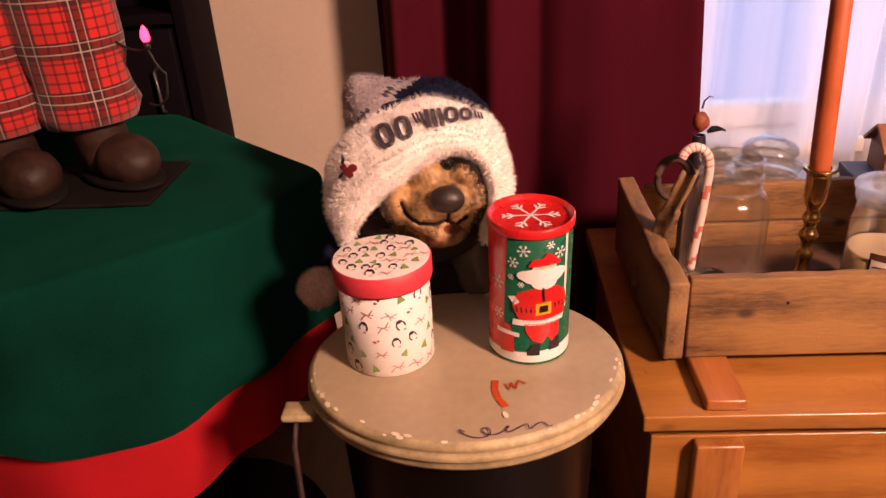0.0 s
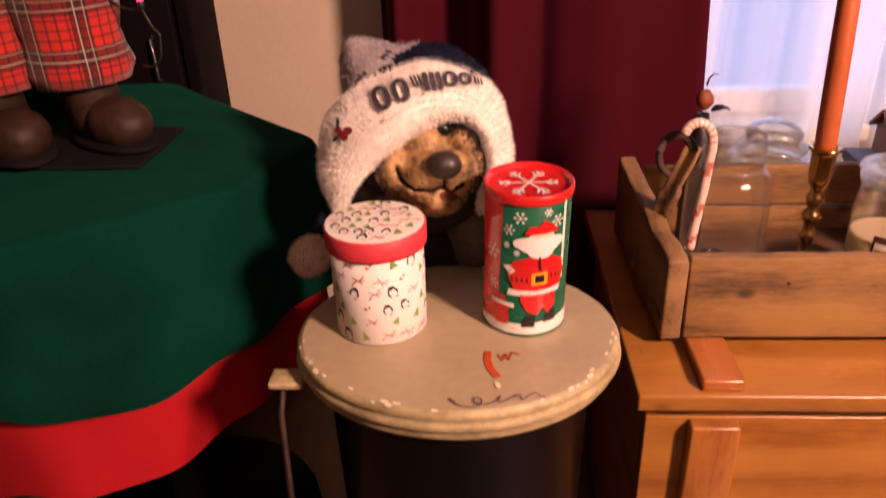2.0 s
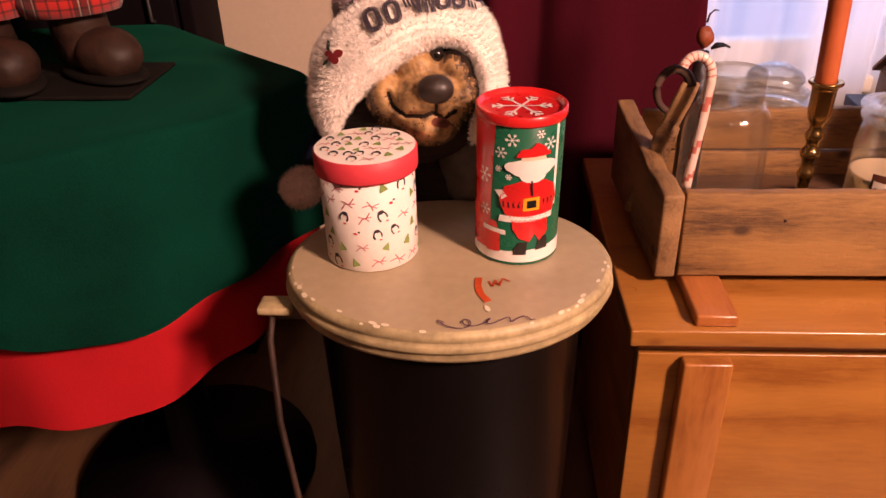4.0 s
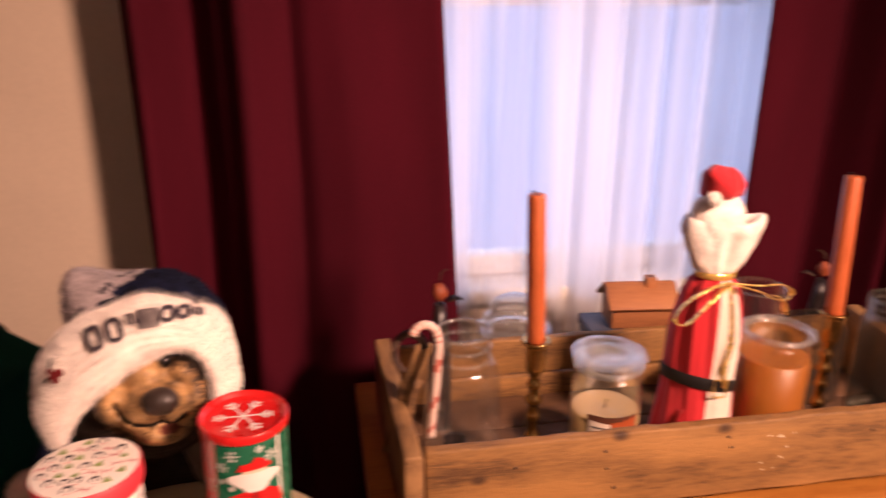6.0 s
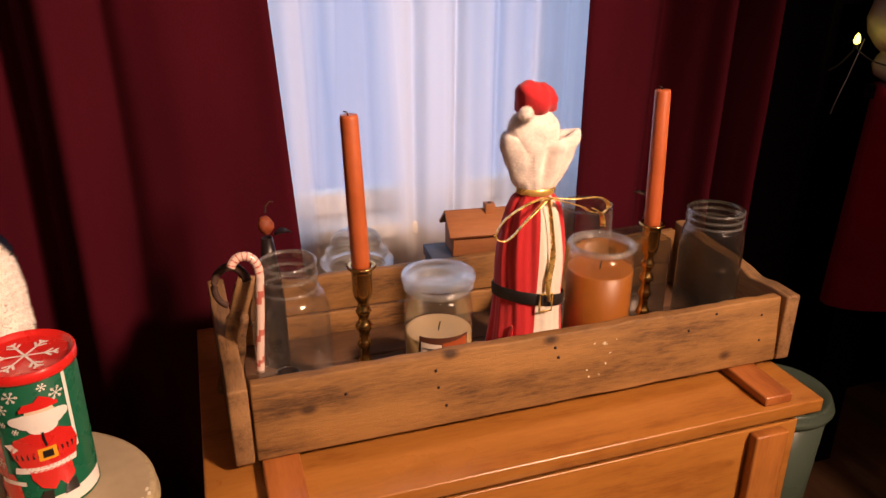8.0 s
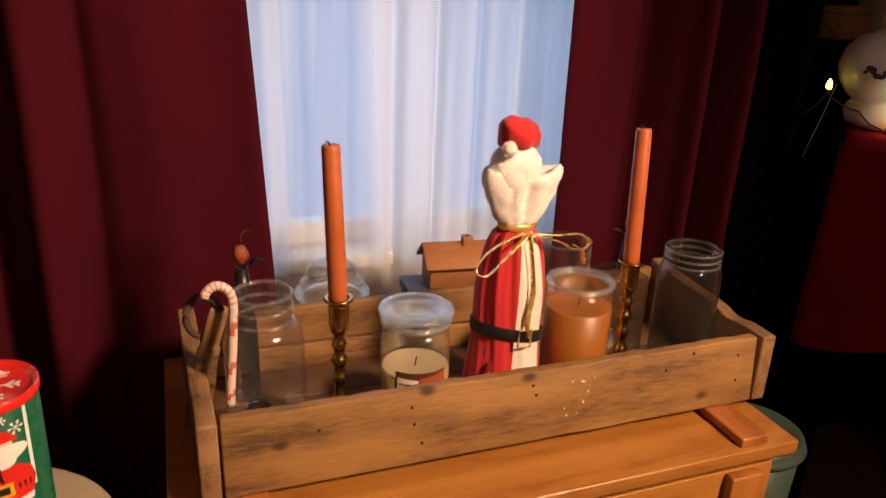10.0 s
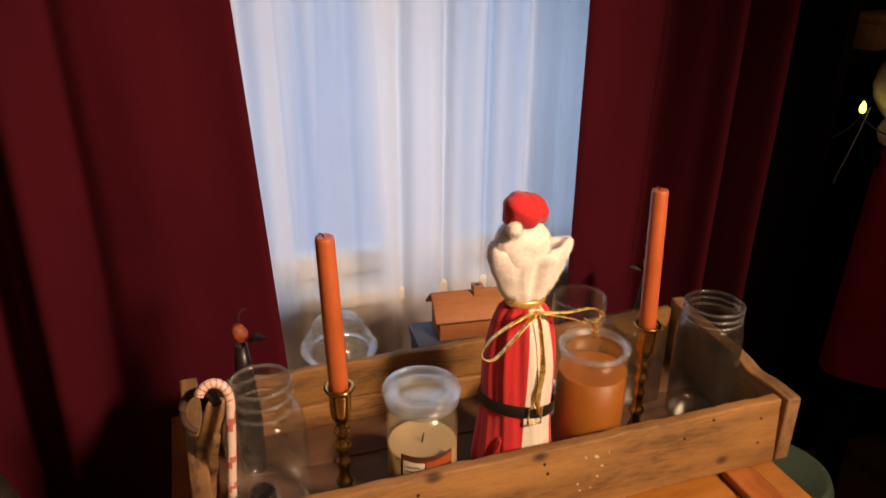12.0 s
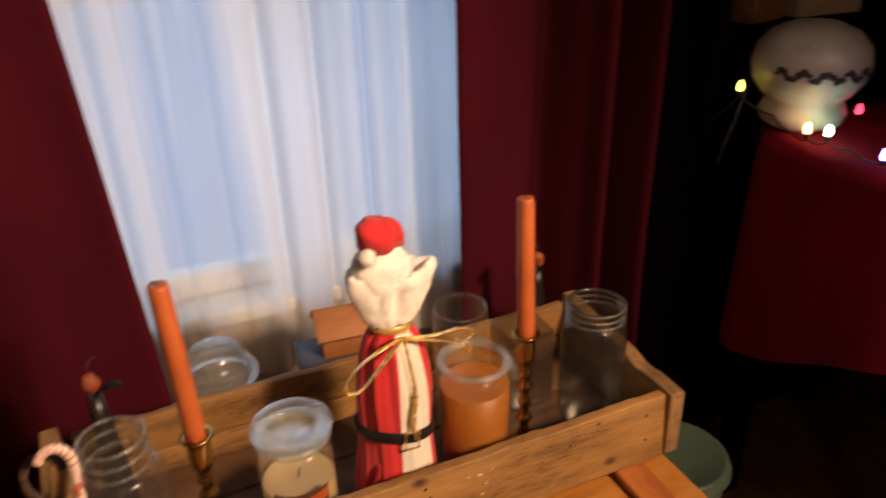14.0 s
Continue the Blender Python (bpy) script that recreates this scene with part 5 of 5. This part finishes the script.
local_ball(36, -4, 0.022, (0.0178, 0.0140, 0.0125), 28, 0.0008, 60, 3)
local_ball(36, 60, -0.009, (0.0075, 0.0080, 0.0070), 18, 0, 1, 6)
local_ball(-34, 50, -0.016, (0.0070, 0.0075, 0.0060), 18, 0, 1, 6)
local_ball(-12, 6, -0.085, (0.078, 0.078, 0.052), 36, 0.005, 30, 0)
BX, BY = -0.022, 0.845
ball((BX + 0.01, BY + 0.030, 0.600), (0.080, 0.062, 0.125), 36, 0.008, 24, b, 0)
ball((BX + 0.055, BY - 0.030, 0.640), (0.036, 0.030, 0.062), 30, 0.005, 36, b, 2)
ball((BX + 0.01, BY + 0.055, 0.42), (0.105, 0.080, 0.17), 36, 0.008, 24, b, 0)
ball((BX + 0.01, BY + 0.055, 0.19), (0.110, 0.085, 0.20), 36, 0.008, 24, b, 0)
for v in b.verts:
    v.co.z = max(v.co.z, 0.0)
    if v.co.z < 0.603 and v.co.y < 0.815:
        v.co.y = 0.815
tagged(link("bear_statue", b, ["bear_dark", "bear_tan", "bear_grey", "bear_nose", "bear_mouth", "bear_brown", "bear_eye"]), "dark brown resin bear statue with a tan muzzle", "statue")

hat = thing("plush_hat", (0, 0, 0), "navy and silver plush hat with white fur brim on the bear", "hat")


def tufted(b, count, length, droop, width, pick=None):
    """Adds short fur to a skin; pick gives each tuft its material from its place."""
    bmesh.ops.recalc_face_normals(b, faces=b.faces)
    b.normal_update()
    tufts = bmesh.new()
    fur(b, tufts, count, length, rng, droop, width)
    if pick:
        for f in tufts.faces:
            f.material_index = pick(f.calc_center_median())
    me = bpy.data.meshes.new("tmp"); tufts.to_mesh(me); tufts.free(); b.from_mesh(me)
    return b


def uv_of(p):
    d = p - HEAD
    return d.dot(RIGHT_U) / PXU, d.dot(UP_V) / PXU


def crown_index(p):
    u, v = uv_of(p)
    d = (u + 98) - 0.98 * (v - 166) + 5 * noise.noise(p * 60)
    if d < -3:
        return 0
    if d < 5:
        return 1
    return 0 if d < 26 + 8 * noise.noise(p * 90) else 2


b = ball((0, 0, 0), (1, 1, 1), 64, 0, 1)
for v in b.verts:
    c = v.co.copy()
    u, q = -2 + 140 * c.x, 118 + 106 * c.y
    k = math.exp(-((u + 112) / 46) ** 2 - ((q - 180) / 60) ** 2)
    u, q = u - 34 * k, q + 46 * k
    q += 6 * math.exp(-((u - 40) / 60) ** 2) * max(0, c.y)
    w = -0.078 + 0.066 * c.z
    v.co = head_at(u, q, w) + v.co.normalized() * 0.005 * noise.fractal(c * 3.2, 1, 2, 3)
for f in b.faces:
    f.material_index = crown_index(f.calc_center_median())
crown = part("crown", tufted(b, 9000, 0.0034, 0.1, 0.0004, crown_index), ["plush_grey", "ink_dark", "plush_navy"], hat, "silver and navy plush crown with a dark seam")

# the brim runs from the left cheek over the brow to the right cheek: angle, inner and outer edge, from a point in the face
BR_U, BR_V = 5, -25
BR_A = (-32, 0, 30, 60, 90, 120, 150, 180, 202)
BR_IN = (100, 106, 122, 116, 84, 68, 74, 108, 150)
BR_OUT = (134, 147, 172, 214, 210, 201, 211, 190, 186)


def brim_edges(a):
    ks = (-9, -6, -3, 0, 3, 6, 9)
    return sum(np.interp(a + k, BR_A, BR_IN) for k in ks) / 7, sum(np.interp(a + k, BR_A, BR_OUT) for k in ks) / 7


def brim_point(a, s, side=1):
    """Point of the brim's skin: s from -1 at the inner edge to 1 at the outer, side 1 front, -1 back."""
    r0, r1 = brim_edges(a)
    r = (r0 + r1) / 2 + (r1 - r0) / 2 * s
    u, v = BR_U + r * math.cos(radians(a)), BR_V + r * math.sin(radians(a))
    bulge = math.sqrt(max(0, 1 - abs(s) ** 2.6))
    dome = 0.004 - 0.050 * ((u + 20) / 170) ** 2 - 0.034 * ((v - 20) / 150) ** 2
    return u, v, dome + (0.026 if side > 0 else -0.030) * bulge


b = bmesh.new()
rings = []
N, K = 60, 28
for i in range(N + 1):
    a = -30 + 232 * i / N
    ring = []
    for k in range(K):
        p = 2 * math.pi * k / K
        q = head_at(*brim_point(a, math.cos(p), 1 if math.sin(p) >= 0 else -1))
        tip = min(1, 0.35 + min(i, N - i) / 5)
        mid = head_at(*brim_point(a, 0, 1)).lerp(head_at(*brim_point(a, 0, -1)), 0.5)
        q = mid + (q - mid) * tip
        q += (q - mid).normalized() * (0.0055 * noise.fractal(q * 26, 1, 2, 3))
        ring.append(b.verts.new(q))
    rings.append(ring)
for p, q in zip(rings, rings[1:]):
    for k in range(K):
        b.faces.new((p[k], p[(k + 1) % K], q[(k + 1) % K], q[k]))
b.faces.new(rings[0]); b.faces.new(rings[-1])
brim = part("brim", tufted(b, 42000, 0.0046, 0.25, 0.00026), "fur_white", hat, "thick white fur brim")


def on_brim(u, v):
    """Lays a point of the head's plane on the front of the brim."""
    du, dv = u - BR_U, v - BR_V
    a = math.degrees(math.atan2(dv, du))
    r0, r1 = brim_edges(a)
    s = max(-0.95, min(0.95, (math.hypot(du, dv) - (r0 + r1) / 2) / ((r1 - r0) / 2)))
    return head_at(u, v, brim_point(a, s)[2] + 0.0052)


# dark sewn shapes along the brim, a plain stand-in for a printed mark
b = bmesh.new()
for cu, cv, w, h_, tilt, hollow in ((-71, 106, 15, 24, 0.42, True), (-39, 119, 14, 23, 0.34, True), (-14, 137, 9, 10, 0.25, False), (14, 137, 17, 17, 0.12, False), (44, 144, 13, 15, 0.05, True), (70, 147, 12, 12, -0.05, True), (94, 147, 9, 7, -0.12, False)):
    c, d = math.cos(tilt), math.sin(tilt)

    def place(u, v, cu=cu, cv=cv, c=c, d=d):
        return on_brim(cu + u * c - v * d, cv + u * d + v * c)

    if hollow:
        ring = [(w * 0.72 * (abs(math.cos(x)) ** 0.6) * math.copysign(1, math.cos(x)), h_ * 0.78 * (abs(math.sin(x)) ** 0.6) * math.copysign(1, math.sin(x))) for x in np.linspace(0.0, 2 * math.pi, 24)]
        for q in stroke(ring, w * 0.62):
            shape(q, b, place, 0, 1)
    else:
        for e in (-0.68, 0, 0.68):
            shape([(e * w - w * 0.22 + 2, -h_), (e * w + w * 0.24 + 2, -h_), (e * w + w * 0.24 - 2, h_), (e * w - w * 0.22 - 2, h_)], b, place, 0, 1)
part("patch", b, "ink_dark", brim, "dark sewn shapes on the brim")
b = bmesh.new()
for cu, cv, r in ((-136, 44, 10), (-127, 50, 9), (-145, 52, 7), (-132, 38, 7)):
    shape(ellipse(cu, cv, r, r * 0.8, 10), b, on_brim, 0, 0)
shape([(-150, 60), (-143, 54), (-143, 70), (-149, 78)], b, on_brim, 1, 0)
shape([(-152, 40), (-143, 44), (-147, 34), (-156, 32)], b, on_brim, 1, 0)
part("badge", b, ["badge_red", "badge_green"], brim, "small red and green sewn badge")
b = ball((-0.157, 0.780, 0.626), (0.021, 0.020, 0.023), 26, 0.003, 40)
part("pompom", tufted(b, 3200, 0.005, 0.2, 0.0004), "fur_pink", hat, "fur pompom in a shaded pinkish tone")
part("tail", tube([(-0.060, 0.900, 0.780), (-0.100, 0.905, 0.740), (-0.130, 0.880, 0.69), (-0.155, 0.800, 0.636)], lambda t: 0.020 - 0.010 * t, 16), "plush_navy", hat)

# ---- the round table with two cloths ----
RX, RY, RT = -0.450, 0.965, 0.700
tb = thing("round_table", (RX, RY, 0), "small round table hidden under felt cloths", "table")
part("tabletop", lathe(((0, RT - 0.03), (0.205, RT - 0.04), (0.21, RT - 0.036), (0.21, RT - 0.018), (0.205, RT - 0.014), (0, RT - 0.014)), 48), "black", tb)
part("pedestal", lathe(((0, 0.012), (0.19, 0.012), (0.19, 0.03), (0.04, 0.06), (0.03, 0.3), (0.045, RT - 0.06), (0.06, RT - 0.041), (0, RT - 0.041)), 24), "black", tb)
part("foot_plate", lathe(((0, 0), (0.20, 0), (0.20, 0.012), (0, 0.012)), 24), "black", tb)


CORNERS = ((-0.480, 1.262), (-0.168, 0.955), (-0.236, 0.800), (-0.440, 0.640), (-0.80, 0.70), (-0.82, 1.22))


def outline(a):
    """Distance from the table's middle to the rounded many-cornered edge of the cloth, at the angle a."""
    d, best = Vector((math.cos(a), math.sin(a))), 0.5
    for p, q in zip(CORNERS, CORNERS[1:] + CORNERS[:1]):
        p, q = Vector(p) - Vector((RX, RY)), Vector(q) - Vector((RX, RY))
        e = q - p
        det = d.x * -e.y + e.x * d.y
        if abs(det) > 1e-9:
            t, s = (p.x * -e.y + e.x * p.y) / det, (d.x * p.y - d.y * p.x) / det
            if t > 0 and -0.001 <= s <= 1.001:
                best = min(best, t)
    return best


def soft_outline(a):
    return sum(outline(a + k * 0.032) * w for k, w in ((-3, 1), (-2, 2), (-1, 3), (0, 3), (1, 3), (2, 2), (3, 1))) / 15


def table_cloth(top, hem, inset, flare, folds, seed, dip=0.0):
    b = bmesh.new()
    rows = []
    for j in range(34):
        row = []
        for i in range(200):
            a = 2 * math.pi * i / 200
            edge = soft_outline(a) - inset
            if j < 10:
                s = j / 10
                r, z = (edge - 0.012) * s, top + 0.003 * noise.noise(Vector((s * math.cos(a) * 3, s * math.sin(a) * 3, seed)))
            elif j < 15:
                s = (j - 10) / 5 * math.pi / 2
                r, z = edge - 0.012 + 0.012 * math.sin(s), top - 0.012 * (1 - math.cos(s))
            else:
                s = (j - 15) / 18
                low = hem + 0.008 + dip * math.cos(2 * a + 1.1) + 0.006 * math.sin(4 * a + seed) + 0.034 * math.exp(-((a - 4.58) / 0.24) ** 2) - 0.014 * math.exp(-((a - 5.15) / 0.22) ** 2)
                wav = math.sin(folds * a + seed + 0.8 * math.sin(2 * a)) + 0.4 * math.sin(2.3 * folds * a)
                r = edge + flare * s ** 0.8 * (1 + 0.35 * wav) + 0.005 * s * noise.noise(Vector((math.cos(a) * 4, math.sin(a) * 4, s * 4 + seed)))
                z = top - 0.012 + (low - top + 0.012) * s
            row.append(b.verts.new((r * math.cos(a), r * math.sin(a), z)))
        rows.append(row)
    for p, q in zip(rows[1:], rows[2:]):
        for i in range(200):
            b.faces.new((p[i], p[(i + 1) % 200], q[(i + 1) % 200], q[i]))
    b.faces.new(rows[1])
    bmesh.ops.delete(b, geom=[v for v in rows[0]], context="VERTS")
    return b


for nm, args, mt, lb in (("red_tablecloth", (RT - 0.010, 0.358, 0.022, 0.012, 5, 2.0, 0.035), "red_felt", "long red felt cloth hanging below a green one"), ("green_tablecloth", (RT + 0.002, 0.484, 0.0, 0.014, 5, 2.0, 0.020), "green_felt", "dark green felt cloth draped over a round table")):
    c = link(nm, table_cloth(*args), mt)
    c.location = (RX, RY, 0)
    tagged(c, lb, "tablecloth")

# standing figure: boots and tartan trousers on a thin plate, one mesh
b = bmesh.new()


def limb(points, radius, index, steps=20, flat=1.0):
    t = tube(points, radius, steps, flat)
    for f in t.faces:
        f.material_index = index
    me = bpy.data.meshes.new("tmp"); t.to_mesh(me); t.free(); b.from_mesh(me)


FZ = RT + 0.004
for fx, fy, hd in ((-0.455, 0.955, -0.62), (-0.558, 0.918, -0.75)):
    dx, dy = math.cos(hd), math.sin(hd)
    ball((fx + 0.052 * dx, fy + 0.052 * dy, FZ + 0.034), (0.046, 0.036, 0.032), 28, 0.003, 30, b, 1, (0, 0, math.degrees(hd)))
    ball((fx + 0.005 * dx, fy + 0.005 * dy, FZ + 0.036), (0.052, 0.034, 0.032), 28, 0.003, 30, b, 1, (0, 0, math.degrees(hd)))
    ball((fx + 0.030 * dx, fy + 0.030 * dy, FZ + 0.010), (0.078, 0.040, 0.011), 24, 0.001, 30, b, 2, (0, 0, math.degrees(hd)))
    limb([(fx, fy, FZ + 0.03), (fx - 0.004, fy, FZ + 0.075), (fx - 0.006, fy, FZ + 0.11)], lambda t: 0.036 + 0.002 * math.sin(9 * t), 1)
    pts = [Vector((fx - 0.006, fy + 0.002, FZ + 0.078 + 0.02 * k)) + Vector((-0.0012 * k, 0.001 * k, 0)) for k in range(14)]
    limb(pts, lambda t: 0.052 + 0.010 * math.exp(-((t - 0.10) / 0.10) ** 2) + 0.010 * math.exp(-((t - 0.42) / 0.10) ** 2) + 0.012 * t + 0.003 * math.sin(26 * t), 0, 28)
limb([(-0.505, 0.948, FZ + 0.27), (-0.51, 0.952, FZ + 0.33), (-0.51, 0.955, FZ + 0.40), (-0.51, 0.955, FZ + 0.46)], lambda t: 0.092 - 0.018 * t ** 3, 0, 30)
t = box(-0.61, -0.365, 0.855, 1.00, RT + 0.0025, RT + 0.008, 0.002)
for f in t.faces:
    f.material_index = 2
me = bpy.data.meshes.new("tmp"); t.to_mesh(me); t.free(); b.from_mesh(me)
tagged(link("standing_figure", b, ["tartan", "boot", "boot_sole"]), "standing figure with red tartan trousers and brown boots", "figurine")

# ---- the black cabinet by the wall ----
cab = thing("black_cabinet", (-0.443, 1.29, 0), "tall black cabinet beside the beige wall", "cabinet")
part("side", box(-0.022, 0, 0, 0.128, 0, 1.70, 0.002), "black", cab)
part("side", box(-0.92, -0.898, 0, 0.128, 0, 1.70, 0.002), "black", cab)
part("back", box(-0.897, -0.023, 0.11, 0.128, 0, 1.70, 0.001), "black", cab)
for z in (0.03, 0.84, 1.25, 1.68):
    part("shelf", box(-0.897, -0.023, 0.003, 0.109, z, z + 0.018, 0.002), "black", cab)
for x0, x1 in ((-0.896, -0.462), (-0.459, -0.024)):
    d = part("door", box(x0, x1, -0.017, -0.001, 0.05, 0.836, 0.003), "black", cab)
    hx = -0.060 if x0 > -0.5 else -0.86
    part("handle", tube([(hx, -0.017, 0.700), (hx, -0.030, 0.704), (hx, -0.030, 0.738), (hx, -0.030, 0.770), (hx, -0.017, 0.774)], 0.0028, 10), "grey_metal", d, "slim steel bar handle")
pl = thing("round_plate", (-0.60, 1.325, 0.965), "round pale decorative plate on the cabinet shelf", "plate")
b = lathe(((0, 0), (0.055, 0.0), (0.062, 0.003), (0.094, 0.012), (0.098, 0.014), (0.096, 0.017), (0.062, 0.008), (0, 0.005)), 48)
bmesh.ops.rotate(b, verts=b.verts, matrix=Matrix.Rotation(radians(80), 3, "X"))
part("disc", b, "ceramic", pl)

# ---- lights on a wire ----
BULBS = {"red": glow_mat("red_bulb", (1.0, 0.03, 0.08), 7), "yellow": glow_mat("yellow_bulb", (1.0, 0.72, 0.10), 9), "orange": glow_mat("orange_bulb", (1.0, 0.30, 0.06), 55), "mint": glow_mat("mint_bulb", (0.55, 1.0, 0.72), 70), "violet": glow_mat("violet_bulb", (0.16, 0.10, 1.0), 42)}
for k in BULBS:
    M[k] = BULBS[k]


def light_string(name, wire, bulbs, label):
    s = thing(name, (0, 0, 0), label, "string lights")
    dense = []
    for i in range(len(wire) - 1):
        for k in range(6):
            q = Vector(wire[i]).lerp(Vector(wire[i + 1]), k / 6)
            q.z -= 0.006 * math.sin(math.pi * k / 6)
            dense.append(q)
    dense.append(Vector(wire[-1]))
    part("wire", tube(dense, 0.0016, 6), "wire", s)
    for (x, y, z), col in bulbs:
        so = part("socket", tube([(x, y, z - 0.012), (x, y, z - 0.004)], 0.0042, 10), "wire", s)
        part("bulb", lathe(((0, 0), (0.0042, 0.001), (0.0055, 0.006), (0.0044, 0.013), (0.0020, 0.018), (0, 0.020)), 14, 1, (x, y, z - 0.004)), col, so, "small glowing %s bulb" % col)
    return s


light_string("string_lights", [(-0.47, 0.99, 0.93), (-0.41, 0.955, 0.882), (-0.357, 0.93, 0.872), (-0.340, 0.925, 0.845), (-0.345, 0.925, 0.815), (-0.375, 0.94, 0.805)], [((-0.357, 0.93, 0.885), "red")], "thin wire with a glowing red bulb beside the figure")

# ---- the cloth-covered stand at the dark side ----
sx, sy, st_ = 1.44, 1.14, 0.842
stand = thing("side_stand", (1.78, 0.84, 0), "low stand hidden under a red cloth", "stand")
part("top", box(-0.325, 0.325, -0.285, 0.285, st_ - 0.03, st_ - 0.004, 0.003), "black", stand)
for x in (-0.30, 0.26):
    for y in (-0.26, 0.22):
        part("leg", box(x, x + 0.04, y, y + 0.04, 0, st_ - 0.031, 0.003), "black", stand)
b = bmesh.new()
rows = []
for j in range(22):
    row = []
    for i in range(160):
        a = 2 * math.pi * i / 160
        c, s = math.cos(a), math.sin(a)
        k = 1 / max(abs(c) / 0.335, abs(s) / 0.295)
        k = min(k, 0.41)
        if j < 6:
            r, z = k * (j + 0.2) / 6, st_
        else:
            q = (j - 6) / 15
            hem = 0.47 + 0.10 * math.sin(a * 2 + 0.4)
            r, z = k + 0.006 + 0.008 * q * (1 + 0.6 * math.sin(14 * a)), st_ - 0.004 + (hem - st_) * q
        row.append(b.verts.new((r * c, r * s, z)))
    rows.append(row)
for p, q in zip(rows, rows[1:]):
    for i in range(160):
        b.faces.new((p[i], p[(i + 1) % 160], q[(i + 1) % 160], q[i]))
b.faces.new(rows[0])
c = link("red_stand_cloth", b, "stand_cloth")
c.location = (1.78, 0.84, 0)
tagged(c, "red cloth draped over the side stand", "tablecloth")
light_string("string_lights", [(1.395, 1.16, 0.86), (1.414, 1.126, 0.905), (1.438, 1.070, 0.880), (1.450, 1.030, 0.856), (1.457, 1.005, 0.852), (1.474, 0.980, 0.852), (1.478, 0.940, 0.852), (1.462, 0.869, 0.850)], [((1.414, 1.126, 0.916), "yellow"), ((1.455, 1.008, 0.866), "orange"), ((1.474, 0.982, 0.866), "mint"), ((1.462, 0.869, 0.862), "violet"), ((1.60, 1.030, 0.872), "red")], "dark wire with small coloured bulbs on the red cloth")
gl = thing("ceramic_globe", (1.535, 1.095, st_), "white ceramic globe ornament with a dark printed band", "ornament")
part("globe", lathe(((0, 0.0), (0.052, 0.0), (0.068, 0.010), (0.074, 0.028), (0.068, 0.044), (0.062, 0.050), (0.074, 0.060), (0.092, 0.085), (0.098, 0.112), (0.092, 0.142), (0.072, 0.166), (0.040, 0.180), (0, 0.184)), 48), "ceramic", gl)
b = bmesh.new()
for k in range(26):
    u, v0 = -2.95 + k * 0.075, 0.108 + 0.007 * math.sin(k * 1.3)
    q = ellipse(u, v0, 0.05 + 0.03 * abs(math.sin(k * 1.7)), 0.003 + 0.004 * abs(math.sin(k * 2.3)), 10)
    shape(q, b, lambda p, z, k=k: ((0.0990 + 0.0002 * (k % 5)) * math.cos(p), (0.0990 + 0.0002 * (k % 5)) * math.sin(p), z), 0, 2)
tagged(part("printed_band", b, "ink_dark", gl, "smudged dark grey print"), kind="stuff")
bc = thing("black_bookcase", (1.46, 1.24, 0), "black bookcase in the dark corner", "bookcase")
part("side", box(0, 0.022, 0, 0.17, 0, 1.9, 0.002), "black", bc)
part("side", box(0.97, 0.992, 0, 0.17, 0, 1.9, 0.002), "black", bc)
part("back", box(0.023, 0.969, 0.15, 0.17, 0, 1.9, 0.001), "black", bc)
for z in (0.03, 0.52, 0.97, 1.40, 1.88):
    part("shelf", box(0.023, 0.969, 0.002, 0.149, z, z + 0.02, 0.002), "black", bc)
am = thing("amber_box", (1.60, 1.30, 0.99), "small amber card box on the bookcase", "box", turn=12)
part("body", box(-0.05, 0.05, -0.03, 0.03, 0, 0.05, 0.002), "amber", am)
part("lid", box(-0.052, 0.052, -0.032, 0.032, 0.0505, 0.066, 0.002), "amber", am)
cb = thing("cream_box", (1.76, 1.30, 0.99), "cream card box on the bookcase", "box", turn=-5)
part("body", box(-0.08, 0.08, -0.04, 0.04, 0, 0.10, 0.002), "cream_box", cb)
part("lid", box(-0.082, 0.082, -0.042, 0.042, 0.1005, 0.122, 0.002), "cream_box", cb)
sk = thing("tinsel_strip", (1.418, 1.120, 0.90), "thin pale tinsel strip hanging from the light string", "tinsel")
part("strip", tube([(0.006, 0, 0.022), (0, 0, 0.0), (-0.014, 0.002, -0.05), (-0.030, 0.003, -0.095), (-0.034, 0.004, -0.115)], 0.0022, 8, 0.3), "grey_metal", sk)

# ---- pale tub beside the chest ----
tu = thing("plastic_tub", (1.195, 0.935, 0), "pale green lidded plastic tub beside the chest", "tub")
part("body", lathe(((0, 0), (0.072, 0), (0.076, 0.004), (0.090, 0.322), (0, 0.322)), 48), "tub", tu)
part("lid", lathe(((0.0885, 0.308), (0.096, 0.310), (0.099, 0.316), (0.097, 0.322), (0.092, 0.326), (0.093, 0.332), (0.087, 0.336), (0.081, 0.330), (0, 0.330)), 48), "tub", tu, "pale lid with a raised ring")
